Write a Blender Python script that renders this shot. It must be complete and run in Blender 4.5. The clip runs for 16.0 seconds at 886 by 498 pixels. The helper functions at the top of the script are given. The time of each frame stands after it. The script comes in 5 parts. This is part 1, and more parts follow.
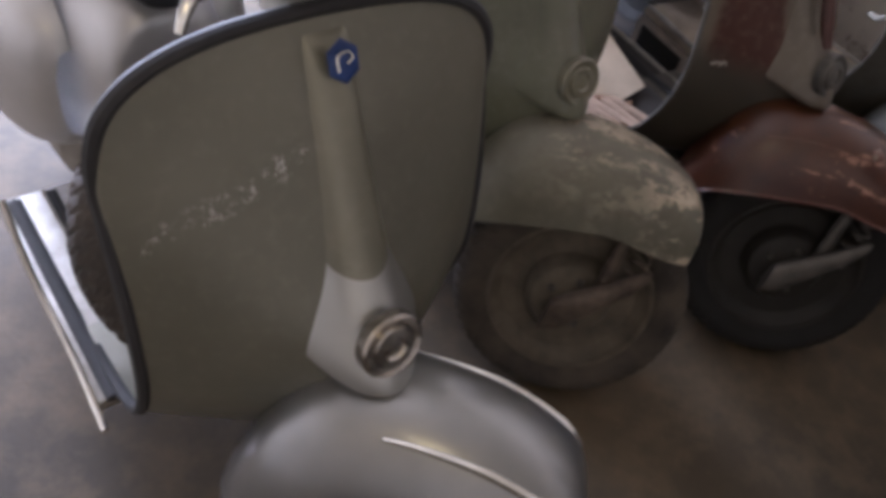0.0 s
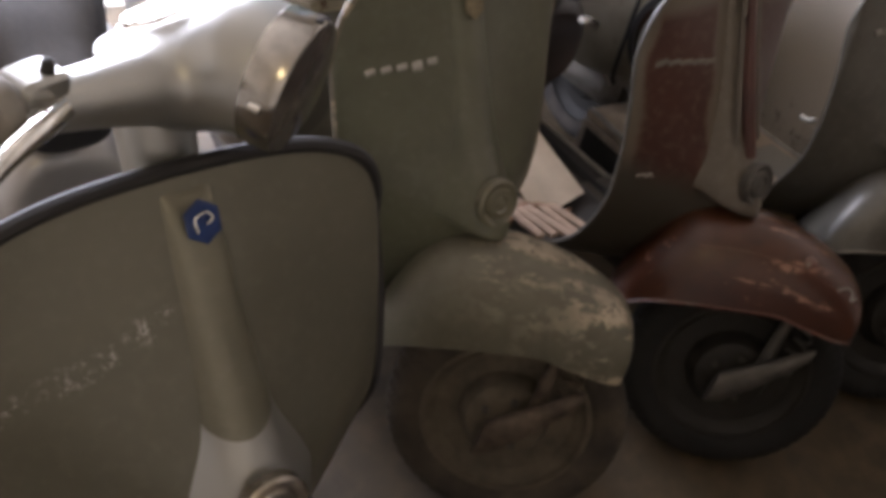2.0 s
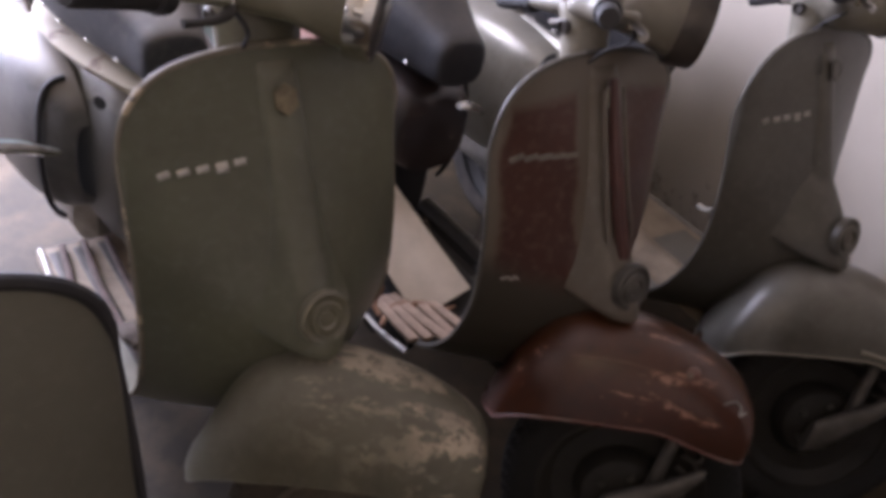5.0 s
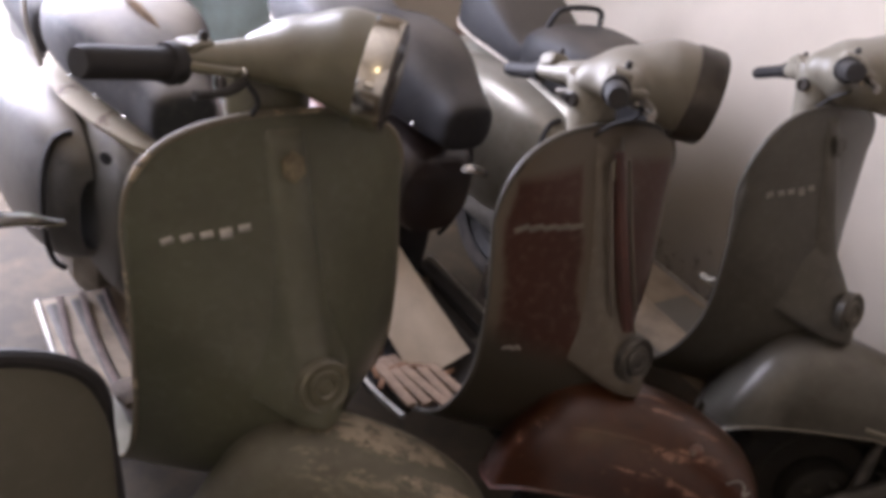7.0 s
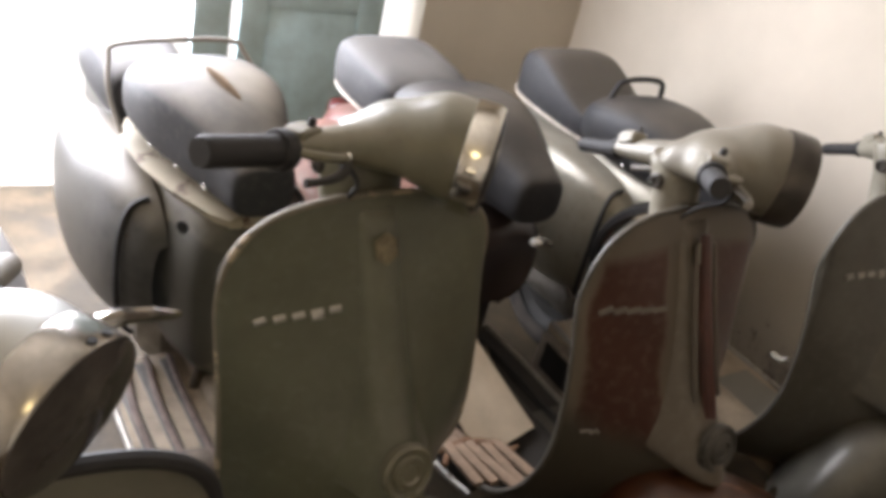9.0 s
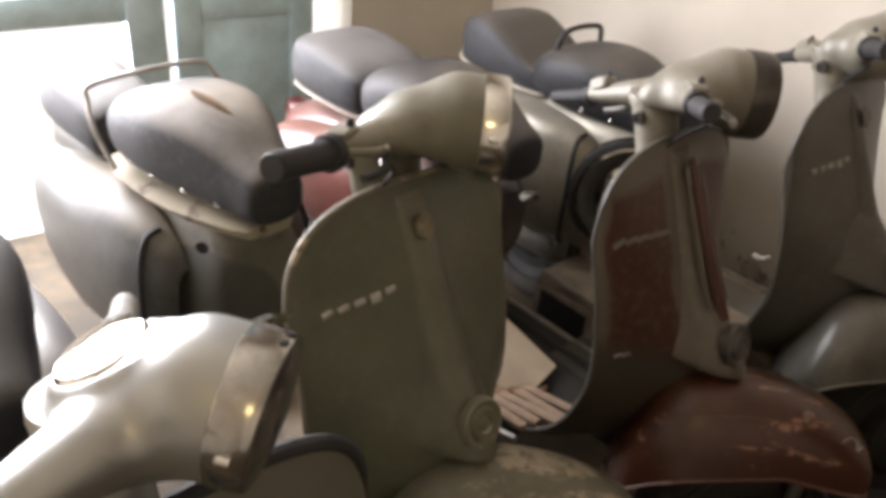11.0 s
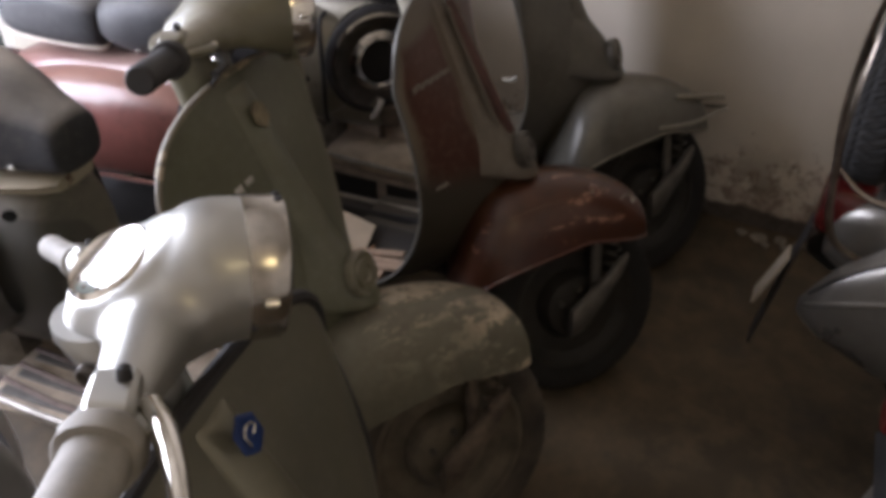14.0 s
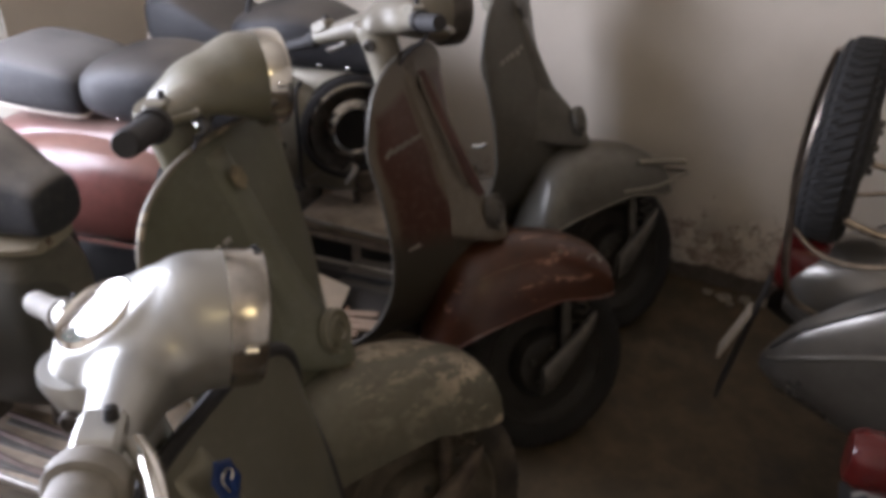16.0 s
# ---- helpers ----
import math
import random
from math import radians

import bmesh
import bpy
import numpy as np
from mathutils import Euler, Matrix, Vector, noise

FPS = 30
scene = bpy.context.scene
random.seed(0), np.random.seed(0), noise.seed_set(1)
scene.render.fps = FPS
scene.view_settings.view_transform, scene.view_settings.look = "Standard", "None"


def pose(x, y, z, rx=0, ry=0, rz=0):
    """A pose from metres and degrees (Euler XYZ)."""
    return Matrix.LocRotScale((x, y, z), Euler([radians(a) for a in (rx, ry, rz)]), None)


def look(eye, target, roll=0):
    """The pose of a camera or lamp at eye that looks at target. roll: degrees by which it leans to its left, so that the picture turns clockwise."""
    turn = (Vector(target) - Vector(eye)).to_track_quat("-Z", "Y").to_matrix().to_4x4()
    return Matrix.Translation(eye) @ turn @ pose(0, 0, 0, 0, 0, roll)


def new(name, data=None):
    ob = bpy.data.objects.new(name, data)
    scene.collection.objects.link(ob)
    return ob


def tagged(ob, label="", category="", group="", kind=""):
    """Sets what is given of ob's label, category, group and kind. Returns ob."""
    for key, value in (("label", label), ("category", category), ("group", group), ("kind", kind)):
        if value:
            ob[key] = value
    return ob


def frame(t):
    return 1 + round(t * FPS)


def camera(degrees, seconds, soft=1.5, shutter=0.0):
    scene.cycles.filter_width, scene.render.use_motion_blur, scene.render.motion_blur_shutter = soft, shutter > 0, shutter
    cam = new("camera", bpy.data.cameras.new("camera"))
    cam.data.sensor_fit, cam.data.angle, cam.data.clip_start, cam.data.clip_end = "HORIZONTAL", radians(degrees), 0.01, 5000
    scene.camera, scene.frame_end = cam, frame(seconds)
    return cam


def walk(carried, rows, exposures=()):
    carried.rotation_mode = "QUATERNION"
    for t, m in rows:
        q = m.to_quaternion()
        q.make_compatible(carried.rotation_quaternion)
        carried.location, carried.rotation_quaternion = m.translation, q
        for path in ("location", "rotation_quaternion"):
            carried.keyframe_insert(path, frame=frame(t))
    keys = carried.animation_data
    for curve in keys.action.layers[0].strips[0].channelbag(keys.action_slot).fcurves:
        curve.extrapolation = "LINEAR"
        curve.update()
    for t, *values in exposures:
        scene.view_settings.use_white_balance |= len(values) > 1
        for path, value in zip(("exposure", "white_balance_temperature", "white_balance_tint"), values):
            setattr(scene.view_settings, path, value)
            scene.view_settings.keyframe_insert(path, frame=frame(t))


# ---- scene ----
cam = camera(58.8, 16.0, soft=4.7)
PATH = [
    (0, (-0.813, -0.835, 1.354), (0.014, 0.256, -0.103), 16.0),
    (0.5, (-0.799, -0.821, 1.365), (0.046, 0.373, 0.001), 15.1),
    (1, (-0.792, -0.844, 1.41), (-0.017, 0.517, 0.166), 11.9),
    (1.5, (-0.745, -0.834, 1.4), (0.082, 0.476, 0.135), 12.2),
    (2, (-0.677, -0.813, 1.405), (0.211, 0.408, 0.094), 13.4),
    (2.5, (-0.615, -0.804, 1.406), (0.321, 0.407, 0.119), 14.1),
    (3, (-0.539, -0.795, 1.409), (0.413, 0.397, 0.115), 14.0),
    (3.5, (-0.481, -0.775, 1.4), (0.524, 0.401, 0.132), 15.8),
    (4, (-0.428, -0.779, 1.405), (0.51, 0.503, 0.189), 12.6),
    (6.5, (-0.376, -0.763, 1.427), (0.628, 0.546, 0.296), 14.7),
    (7, (-0.385, -0.745, 1.436), (0.596, 0.619, 0.351), 14.5),
    (7.5, (-0.404, -0.72, 1.439), (0.567, 0.676, 0.386), 14.8),
    (8, (-0.42, -0.702, 1.444), (0.53, 0.728, 0.418), 15.2),
    (8.5, (-0.435, -0.683, 1.448), (0.48, 0.779, 0.435), 14.9),
    (9, (-0.462, -0.662, 1.448), (0.483, 0.794, 0.454), 14.4),
    (11.5, (-0.694, -0.651, 1.474), (0.454, 0.607, 0.425), 1.7),
    (12, (-0.753, -0.585, 1.477), (0.476, 0.548, 0.378), -2.6),
    (12.5, (-0.812, -0.518, 1.463), (0.508, 0.457, 0.32), -2.2),
    (13, (-0.853, -0.508, 1.459), (0.486, 0.391, 0.275), -1.1),
    (13.5, (-0.874, -0.561, 1.46), (0.49, 0.276, 0.26), -0.4),
    (14, (-0.889, -0.609, 1.467), (0.539, 0.121, 0.272), 0.8),
    (14.5, (-0.895, -0.623, 1.466), (0.575, 0.031, 0.279), 1.7),
    (15, (-0.907, -0.631, 1.473), (0.587, 0.023, 0.316), 1.7),
    (15.5, (-0.92, -0.634, 1.477), (0.593, 0.028, 0.35), 1.5),
    (16, (-0.929, -0.634, 1.48), (0.613, 0.084, 0.427), 1.5),
]
EXPOSURES = [(0.0, 0.86, 5350, 24), (0.5, 0.78, 5500, 23), (1.0, 0.66, 5950, 20), (1.5, 0.54, 6350, 20), (2.5, 0.55, 5600, 25), (3.5, 0.70, 5700, 30), (4.0, 0.42, 5700, 31), (6.5, 0.61, 5850, 27), (7.0, 0.42, 5950, 26), (9.0, 0.56, 6350, 16), (11.5, 0.48, 6550, 17), (12.5, 0.36, 6500, 18), (14.5, 0.12, 5900, 20), (16.0, 0.18, 5900, 20)]
walk(cam, [(t, look(eye, target, roll)) for t, eye, target, roll in PATH], EXPOSURES)

# ---- light ----
GROUND = -0.038
WALL_E, WALL_N, WALL_W, WALL_S, CEIL = 1.52, 1.87, -2.6, -3.2, 3.0
world = bpy.data.worlds.new("sky")
scene.world = world
world.use_nodes = True
wn = world.node_tree.nodes
sky = wn.new("ShaderNodeTexSky")
sky.sky_type, sky.sun_disc = "NISHITA", False
sky.sun_elevation, sky.sun_rotation = radians(57), radians(41)
wn["Background"].inputs["Strength"].default_value = 0.12
world.node_tree.links.new(sky.outputs["Color"], wn["Background"].inputs["Color"])

sun = new("sun", bpy.data.lights.new("sun", "SUN"))
sun.data.energy, sun.data.angle, sun.data.color = 5.0, radians(0.6), (1, 0.95, 0.88)
sun.matrix_world = look((1.30, 5.0, 5.4), (-0.95, 2.4, 0.0))


def area(name, eye, target, w, h, watts, color):
    ob = new(name, bpy.data.lights.new(name, "AREA"))
    ob.data.shape, ob.data.size, ob.data.size_y = "RECTANGLE", w, h
    ob.data.energy, ob.data.color = watts, color
    ob.matrix_world = look(eye, target)
    return ob


area("doorway_daylight", (-0.72, WALL_N + 0.12, 1.35), (-0.6, 0, 0.7), 1.6, 1.9, 172, (0.95, 0.97, 1.0))
bulb = new("bulb_light", bpy.data.lights.new("bulb_light", "POINT"))
bulb.data.energy, bulb.data.color, bulb.data.shadow_soft_size = 7.5, (1.0, 0.79, 0.38), 0.22
bulb.matrix_world = pose(-1.2, -1.75, 2.35)


# ---- materials ----
def nodes_of(name):
    m = bpy.data.materials.new(name)
    m.use_nodes = True
    t = m.node_tree
    return m, t, t.nodes["Principled BSDF"]


def noise_tex(t, scale, detail=6, rough=0.6, stretch=None, turn=0.0):
    n = t.nodes.new("ShaderNodeTexNoise")
    n.inputs["Scale"].default_value, n.inputs["Detail"].default_value, n.inputs["Roughness"].default_value = scale, detail, rough
    c = t.nodes.new("ShaderNodeTexCoord")
    src = c.outputs["Object"]
    if stretch:
        mp = t.nodes.new("ShaderNodeMapping")
        mp.vector_type = "TEXTURE"
        mp.inputs["Scale"].default_value = tuple(1 / v for v in stretch)
        mp.inputs["Rotation"].default_value = (0, 0, radians(turn))
        t.links.new(src, mp.inputs["Vector"])
        src = mp.outputs["Vector"]
    t.links.new(src, n.inputs["Vector"])
    return n.outputs["Fac"]


def ramp(t, fac, a, b, ca=(0, 0, 0, 1), cb=(1, 1, 1, 1)):
    r = t.nodes.new("ShaderNodeValToRGB")
    r.color_ramp.elements[0].position, r.color_ramp.elements[1].position = a, b
    r.color_ramp.elements[0].color, r.color_ramp.elements[1].color = ca, cb
    t.links.new(fac, r.inputs["Fac"])
    return r.outputs["Color"]


def mix(t, fac, a, b):
    m = t.nodes.new("ShaderNodeMix")
    m.data_type = "RGBA"
    for s, v in ((m.inputs[6], a), (m.inputs[7], b)):
        if isinstance(v, tuple):
            s.default_value = (*v[:3], 1)
        else:
            t.links.new(v, s)
    if isinstance(fac, float):
        m.inputs[0].default_value = fac
    else:
        t.links.new(fac, m.inputs[0])
    return m.outputs[2]


def times(t, a, b):
    m = t.nodes.new("ShaderNodeMath")
    m.operation = "MULTIPLY"
    t.links.new(a, m.inputs[0])
    if isinstance(b, float):
        m.inputs[1].default_value = b
    else:
        t.links.new(b, m.inputs[1])
    return m.outputs[0]


def bump(t, b, height, strength, dist=0.002):
    n = t.nodes.new("ShaderNodeBump")
    n.inputs["Strength"].default_value, n.inputs["Distance"].default_value = strength, dist
    t.links.new(height, n.inputs["Height"])
    t.links.new(n.outputs["Normal"], b.inputs["Normal"])


def upward(t, low, high):
    """0 to 1 with how far a surface faces up: where settled dust lies."""
    g = t.nodes.new("ShaderNodeNewGeometry")
    s = t.nodes.new("ShaderNodeSeparateXYZ")
    t.links.new(g.outputs["Normal"], s.inputs[0])
    return ramp(t, s.outputs["Z"], low, high)


def xyz(t):
    c = t.nodes.new("ShaderNodeTexCoord")
    p = t.nodes.new("ShaderNodeSeparateXYZ")
    t.links.new(c.outputs["Object"], p.inputs[0])
    return p.outputs["X"], p.outputs["Y"], p.outputs["Z"]


def maths(t, op, a, b=0.0):
    m = t.nodes.new("ShaderNodeMath")
    m.operation = op
    for s, v in ((m.inputs[0], a), (m.inputs[1], b)):
        if isinstance(v, (int, float)):
            s.default_value = v
        else:
            t.links.new(v, s)
    return m.outputs[0]


def paint(name, base, rough=0.4, metal=0.0, dust=(0.36, 0.33, 0.28), dusty=0.35, chips=None, chip=0.0, chip_scale=9, rust=0.0, stretch=None, soft=0.03, coat=0.0, cluster=0.0, leathery=False, turn=0.0, grime=None, grimy=0.5):
    """Old vehicle paint: mottled colour, settled dust, chipped patches, rust specks."""
    m, t, b = nodes_of(name)
    n1, n2 = noise_tex(t, 4.0, 4, 0.5), noise_tex(t, 60.0, 4)
    dark, light = tuple(v * 0.78 for v in base), tuple(min(1, v * 1.15) for v in base)
    col = mix(t, ramp(t, n1, 0.3, 0.7), dark, light)
    col = mix(t, times(t, ramp(t, n2, 0.50, 0.85), 0.14), col, dust)
    if chips:
        mask = ramp(t, noise_tex(t, chip_scale, 8, 0.7, stretch, turn), 0.62 - chip, 0.62 + soft - chip)
        fine = ramp(t, noise_tex(t, 45, 6, 0.7), 0.42, 0.50)
        if cluster:
            where = maths(t, "ADD", maths(t, "MULTIPLY", xyz(t)[0], 0.9), maths(t, "MULTIPLY", noise_tex(t, cluster, 3, 0.5), 0.55))
            mask = times(t, mask, ramp(t, where, 0.24, 0.36))
        col = mix(t, times(t, mask, fine), col, chips)
    if grime:
        gm = times(t, ramp(t, noise_tex(t, 5.0, 9, 0.72), 0.46, 0.62), grimy)
        col = mix(t, gm, col, grime)
        col = mix(t, times(t, ramp(t, noise_tex(t, 30.0, 6, 0.7), 0.56, 0.66), grimy), col, grime)
    if rust > 0:
        rm = ramp(t, noise_tex(t, 16, 8, 0.75), 0.72 - rust, 0.76 - rust)
        col = mix(t, rm, col, (0.075, 0.032, 0.014))
    up = times(t, upward(t, 0.45, 0.98), ramp(t, n1, 0.25, 0.6))
    col = mix(t, times(t, up, dusty), col, dust)
    t.links.new(col, b.inputs["Base Color"])
    r = t.nodes.new("ShaderNodeMapRange")
    r.inputs["To Min"].default_value, r.inputs["To Max"].default_value = rough * 0.8, min(1.0, rough * 1.35)
    t.links.new(n1, r.inputs["Value"])
    t.links.new(r.outputs[0], b.inputs["Roughness"])
    b.inputs["Metallic"].default_value = metal
    b.inputs["Coat Weight"].default_value, b.inputs["Coat Roughness"].default_value = coat, 0.07
    bump(t, b, noise_tex(t, 26.0, 5, 0.6) if leathery else n2, 0.35 if leathery else 0.06, 0.004 if leathery else 0.0006)
    return m


def plain(name, base, rough, metal=0.0, scale=30.0, vary=0.25, bumpy=0.15, other=None):
    m, t, b = nodes_of(name)
    n = noise_tex(t, scale)
    col = mix(t, ramp(t, n, 0.3, 0.7), tuple(v * (1 - vary) for v in base), other or tuple(min(1, v * (1 + vary)) for v in base))
    t.links.new(col, b.inputs["Base Color"])
    b.inputs["Roughness"].default_value, b.inputs["Metallic"].default_value = rough, metal
    bump(t, b, n, bumpy)
    return m


SILVER = paint("silver_paint", (0.40, 0.40, 0.375), 0.38, 0.85, coat=0.45, dusty=0.08)
SILVER_DULL = paint("dull_silver_paint", (0.172, 0.164, 0.120), 0.30, 0.45, dusty=0.15)
GREY_SILVER = paint("grey_silver_paint", (0.165, 0.155, 0.136), 0.27, 0.65, dusty=0.2, coat=0.3, grime=(0.09, 0.08, 0.065), grimy=0.3)
GREEN = paint("grey_green_paint", (0.093, 0.094, 0.059), 0.36, 0.0, dusty=0.5, chips=(0.24, 0.22, 0.16), chip=-0.060, chip_scale=19, rust=0.02, grime=(0.052, 0.050, 0.030), grimy=0.35)
PAN_CREAM = paint("rusty_cream_paint", (0.36, 0.31, 0.22), 0.5, 0.0, dusty=0.3, chips=(0.14, 0.065, 0.03), chip=0.05, chip_scale=16, rust=0.15, soft=0.06)
# GREEN made lighter for the headset: light from above is in the colour
GREEN_TOPLIT = paint("toplit_grey_green_paint", (0.126, 0.119, 0.078), 0.34, 0.0, dusty=0.45, chips=(0.26, 0.23, 0.17), chip=-0.05, chip_scale=12, grime=(0.055, 0.045, 0.028), grimy=0.50)
GREEN_WORN = paint("worn_grey_green_paint", (0.086, 0.080, 0.050), 0.5, 0.0, dusty=0.2, chips=(0.40, 0.33, 0.235), chip=0.135, chip_scale=6.5, rust=0.08, stretch=(0.9, 2.2, 2.6), turn=-34, soft=0.04, cluster=4.5, grime=(0.045, 0.036, 0.022), grimy=0.45)
EDGE_WORN = paint("rubbed_edge_paint", (0.16, 0.14, 0.10), 0.5, 0.0, dusty=0.3, chips=(0.40, 0.33, 0.23), chip=0.06, chip_scale=14, rust=0.06)
RED = paint("dark_red_paint", (0.054, 0.0165, 0.0064), 0.30, 0.0, dust=(0.15, 0.085, 0.045), dusty=0.12, chips=(0.28, 0.15, 0.10), chip=0.03, chip_scale=7, stretch=(0.6, 3.2, 3.2), turn=-40, soft=0.02, grime=(0.022, 0.009, 0.006), grimy=0.55)
HORN_RED = paint("rubbed_red_paint", (0.12, 0.040, 0.028), 0.36, 0.0, dusty=0.3, chips=(0.21, 0.185, 0.15), chip=0.07, chip_scale=10, soft=0.08)
DUSTY_GREY = paint("dusty_grey_paint", (0.165, 0.150, 0.115), 0.40, 0.1, dusty=0.55, rust=0.03, grime=(0.080, 0.064, 0.044), grimy=0.5)
DARK_RIM = plain("tarnished_brown_rim", (0.060, 0.052, 0.044), 0.4, 0.4, 20, 0.4)
PINK_RED = paint("faded_red_paint", (0.155, 0.056, 0.045), 0.30, 0.0, dust=(0.32, 0.20, 0.155), dusty=0.55, chips=(0.42, 0.27, 0.20), chip=-0.02, chip_scale=7, coat=0.15, grime=(0.075, 0.032, 0.025), grimy=0.6)
GREY = paint("grey_paint", (0.095, 0.089, 0.073), 0.34, 0.2, dusty=0.25, grime=(0.05, 0.043, 0.033), grimy=0.5)
GREY_BEIGE = paint("worn_beige_grey_paint", (0.26, 0.24, 0.19), 0.32, 0.3, dusty=0.35, rust=0.03, grime=(0.13, 0.11, 0.08), grimy=0.45)
BODY_SAND = paint("dirty_sand_paint", (0.082, 0.078, 0.070), 0.42, 0.0, dust=(0.29, 0.245, 0.18), dusty=0.5, chips=(0.30, 0.22, 0.14), chip=0.0, chip_scale=5, rust=0.07, soft=0.1, grime=(0.040, 0.037, 0.034), grimy=0.65)
SILVER_FENDER = paint("dark_silver_paint", (0.25, 0.25, 0.25), 0.28, 0.75, dusty=0.15, coat=0.3)
SILVER_BODY = paint("dusty_silver_paint", (0.46, 0.45, 0.44), 0.36, 0.6, dusty=0.3, rust=0.0)
COLUMN_BEIGE = paint("rubbed_beige_paint", (0.098, 0.081, 0.061), 0.36, 0.1, dusty=0.25, rust=0.06, chips=(0.10, 0.045, 0.030), chip=0.0, chip_scale=9, soft=0.08)
BEIGE = paint("pale_grey_paint", (0.23, 0.213, 0.168), 0.36, 0.0, dusty=0.35, rust=0.05, grime=(0.12, 0.10, 0.07), grimy=0.5)
DARK_SHIELD = paint("dark_grey_paint", (0.085, 0.079, 0.066), 0.4, 0.1, dusty=0.3, grime=(0.050, 0.043, 0.034), grimy=0.4)
RUBBER = plain("black_rubber", (0.017, 0.016, 0.016), 0.7)
TYRE = plain("dusty_tyre_rubber", (0.022, 0.02, 0.018), 0.85, 0, 12, 0.4, 0.4, (0.07, 0.055, 0.042))
TAN_TYRE = plain("mud_caked_tyre", (0.034, 0.028, 0.021), 0.9, 0, 14, 0.4, 0.5, (0.070, 0.056, 0.040))
BLACK_TYRE = plain("black_tyre_rubber", (0.008, 0.0075, 0.007), 0.85, 0, 12, 0.4, 0.4)
RUSTY = plain("rusty_steel", (0.072, 0.050, 0.034), 0.8, 0.1, 25, 0.5, 0.5, (0.12, 0.092, 0.065))
RIM_TAN = plain("dust_caked_rim", (0.100, 0.083, 0.059), 0.8, 0.1, 18, 0.4, 0.35)
PEWTER = plain("dirty_pewter_alloy", (0.085, 0.078, 0.068), 0.55, 0.4, 22, 0.35, 0.3)
GREY_RIM = plain("grimy_grey_rim", (0.020, 0.018, 0.015), 0.65, 0.2, 18, 0.4, 0.3)
ALLOY = plain("dull_cast_alloy", (0.30, 0.28, 0.25), 0.5, 0.6, 22, 0.3, 0.3)
CHROME = plain("worn_chrome", (0.72, 0.70, 0.66), 0.16, 1.0, 40, 0.15, 0.05)
VINYL = paint("black_vinyl", (0.012, 0.012, 0.014), 0.55, 0.0, dust=(0.13, 0.112, 0.092), dusty=0.7, leathery=True)
DUSTY_VINYL = paint("dust_covered_vinyl", (0.020, 0.020, 0.022), 0.55, 0.0, dust=(0.26, 0.225, 0.18), dusty=0.95, leathery=True)
GREY_VINYL = paint("grey_dusted_vinyl", (0.018, 0.018, 0.020), 0.55, 0.0, dust=(0.17, 0.16, 0.15), dusty=0.9, leathery=True)
FOAM = plain("torn_brown_foam", (0.20, 0.14, 0.09), 0.9)
PALE_STRIP = plain("pale_plastic_strip", (0.42, 0.36, 0.30), 0.5, 0, 30, 0.3)
WOODY = plain("dusty_footboard_alloy", (0.24, 0.195, 0.155), 0.55, 0.2, 20, 0.3, 0.3)
RUNNER = plain("rubber_runner", (0.12, 0.085, 0.07), 0.7, 0, 30, 0.4)
GLASS_LENS = plain("headlamp_glass", (0.085, 0.076, 0.070), 0.12, 0.2, 30, 0.3)
WHITE_DIAL = plain("white_dial", (0.75, 0.75, 0.72), 0.3, 0, 30, 0.05, 0.0)
BLUE = plain("blue_enamel", (0.008, 0.03, 0.13), 0.3, 0.1)
BADGE_RUST = plain("rusted_badge", (0.17, 0.140, 0.085), 0.6, 0.2, 60, 0.5)
BAR_METAL = plain("pale_badge_metal", (0.42, 0.40, 0.36), 0.35, 0.8)
HOLE = plain("dark_hole", (0.008, 0.007, 0.006), 0.9)
SLOT_RED = plain("dark_red_slot", (0.055, 0.018, 0.012), 0.4, 0, 20, 0.3)
TAN_BOARD = plain("peeling_tan_footboard", (0.27, 0.215, 0.155), 0.7, 0, 14, 0.35, 0.4)
DISC_METAL = plain("worn_polished_alloy", (0.36, 0.33, 0.29), 0.25, 1.0, 40, 0.3, 0.1)
DULL_CHROME = plain("dull_chrome", (0.42, 0.40, 0.37), 0.20, 1.0, 40, 0.25, 0.08)
BLACK_BOARD = plain("black_grimy_footboard", (0.020, 0.017, 0.014), 0.88, 0, 14, 0.4, 0.3)
TARNISHED = plain("tarnished_chrome", (0.34, 0.29, 0.24), 0.28, 1.0, 30, 0.35, 0.1)
TAIL = plain("red_plastic_lens", (0.06, 0.007, 0.006), 0.25, 0, 20, 0.3, 0.05)
STRIP_TAN = plain("dull_tan_plate", (0.30, 0.26, 0.205), 0.6, 0, 20, 0.25)
DULL_PLATE = plain("dull_grey_plate", (0.13, 0.115, 0.095), 0.6, 0, 20, 0.25)
PLATE = plain("black_number_plate", (0.02, 0.02, 0.02), 0.4)
TEAL = plain("teal_painted_wood", (0.48, 0.63, 0.66), 0.5, 0, 8, 0.2, 0.2)
GRIP_GREY = plain("pale_grey_rubber_grip", (0.21, 0.195, 0.17), 0.7)



def over_base(m, mask_of, colour, rough=None):
    """Lay a second colour over a material's own, where mask_of(tree) says."""
    t = m.node_tree
    b = t.nodes["Principled BSDF"]
    src = b.inputs["Base Color"].links[0].from_socket
    t.links.new(mix(t, mask_of(t), src, colour), b.inputs["Base Color"])
    return m


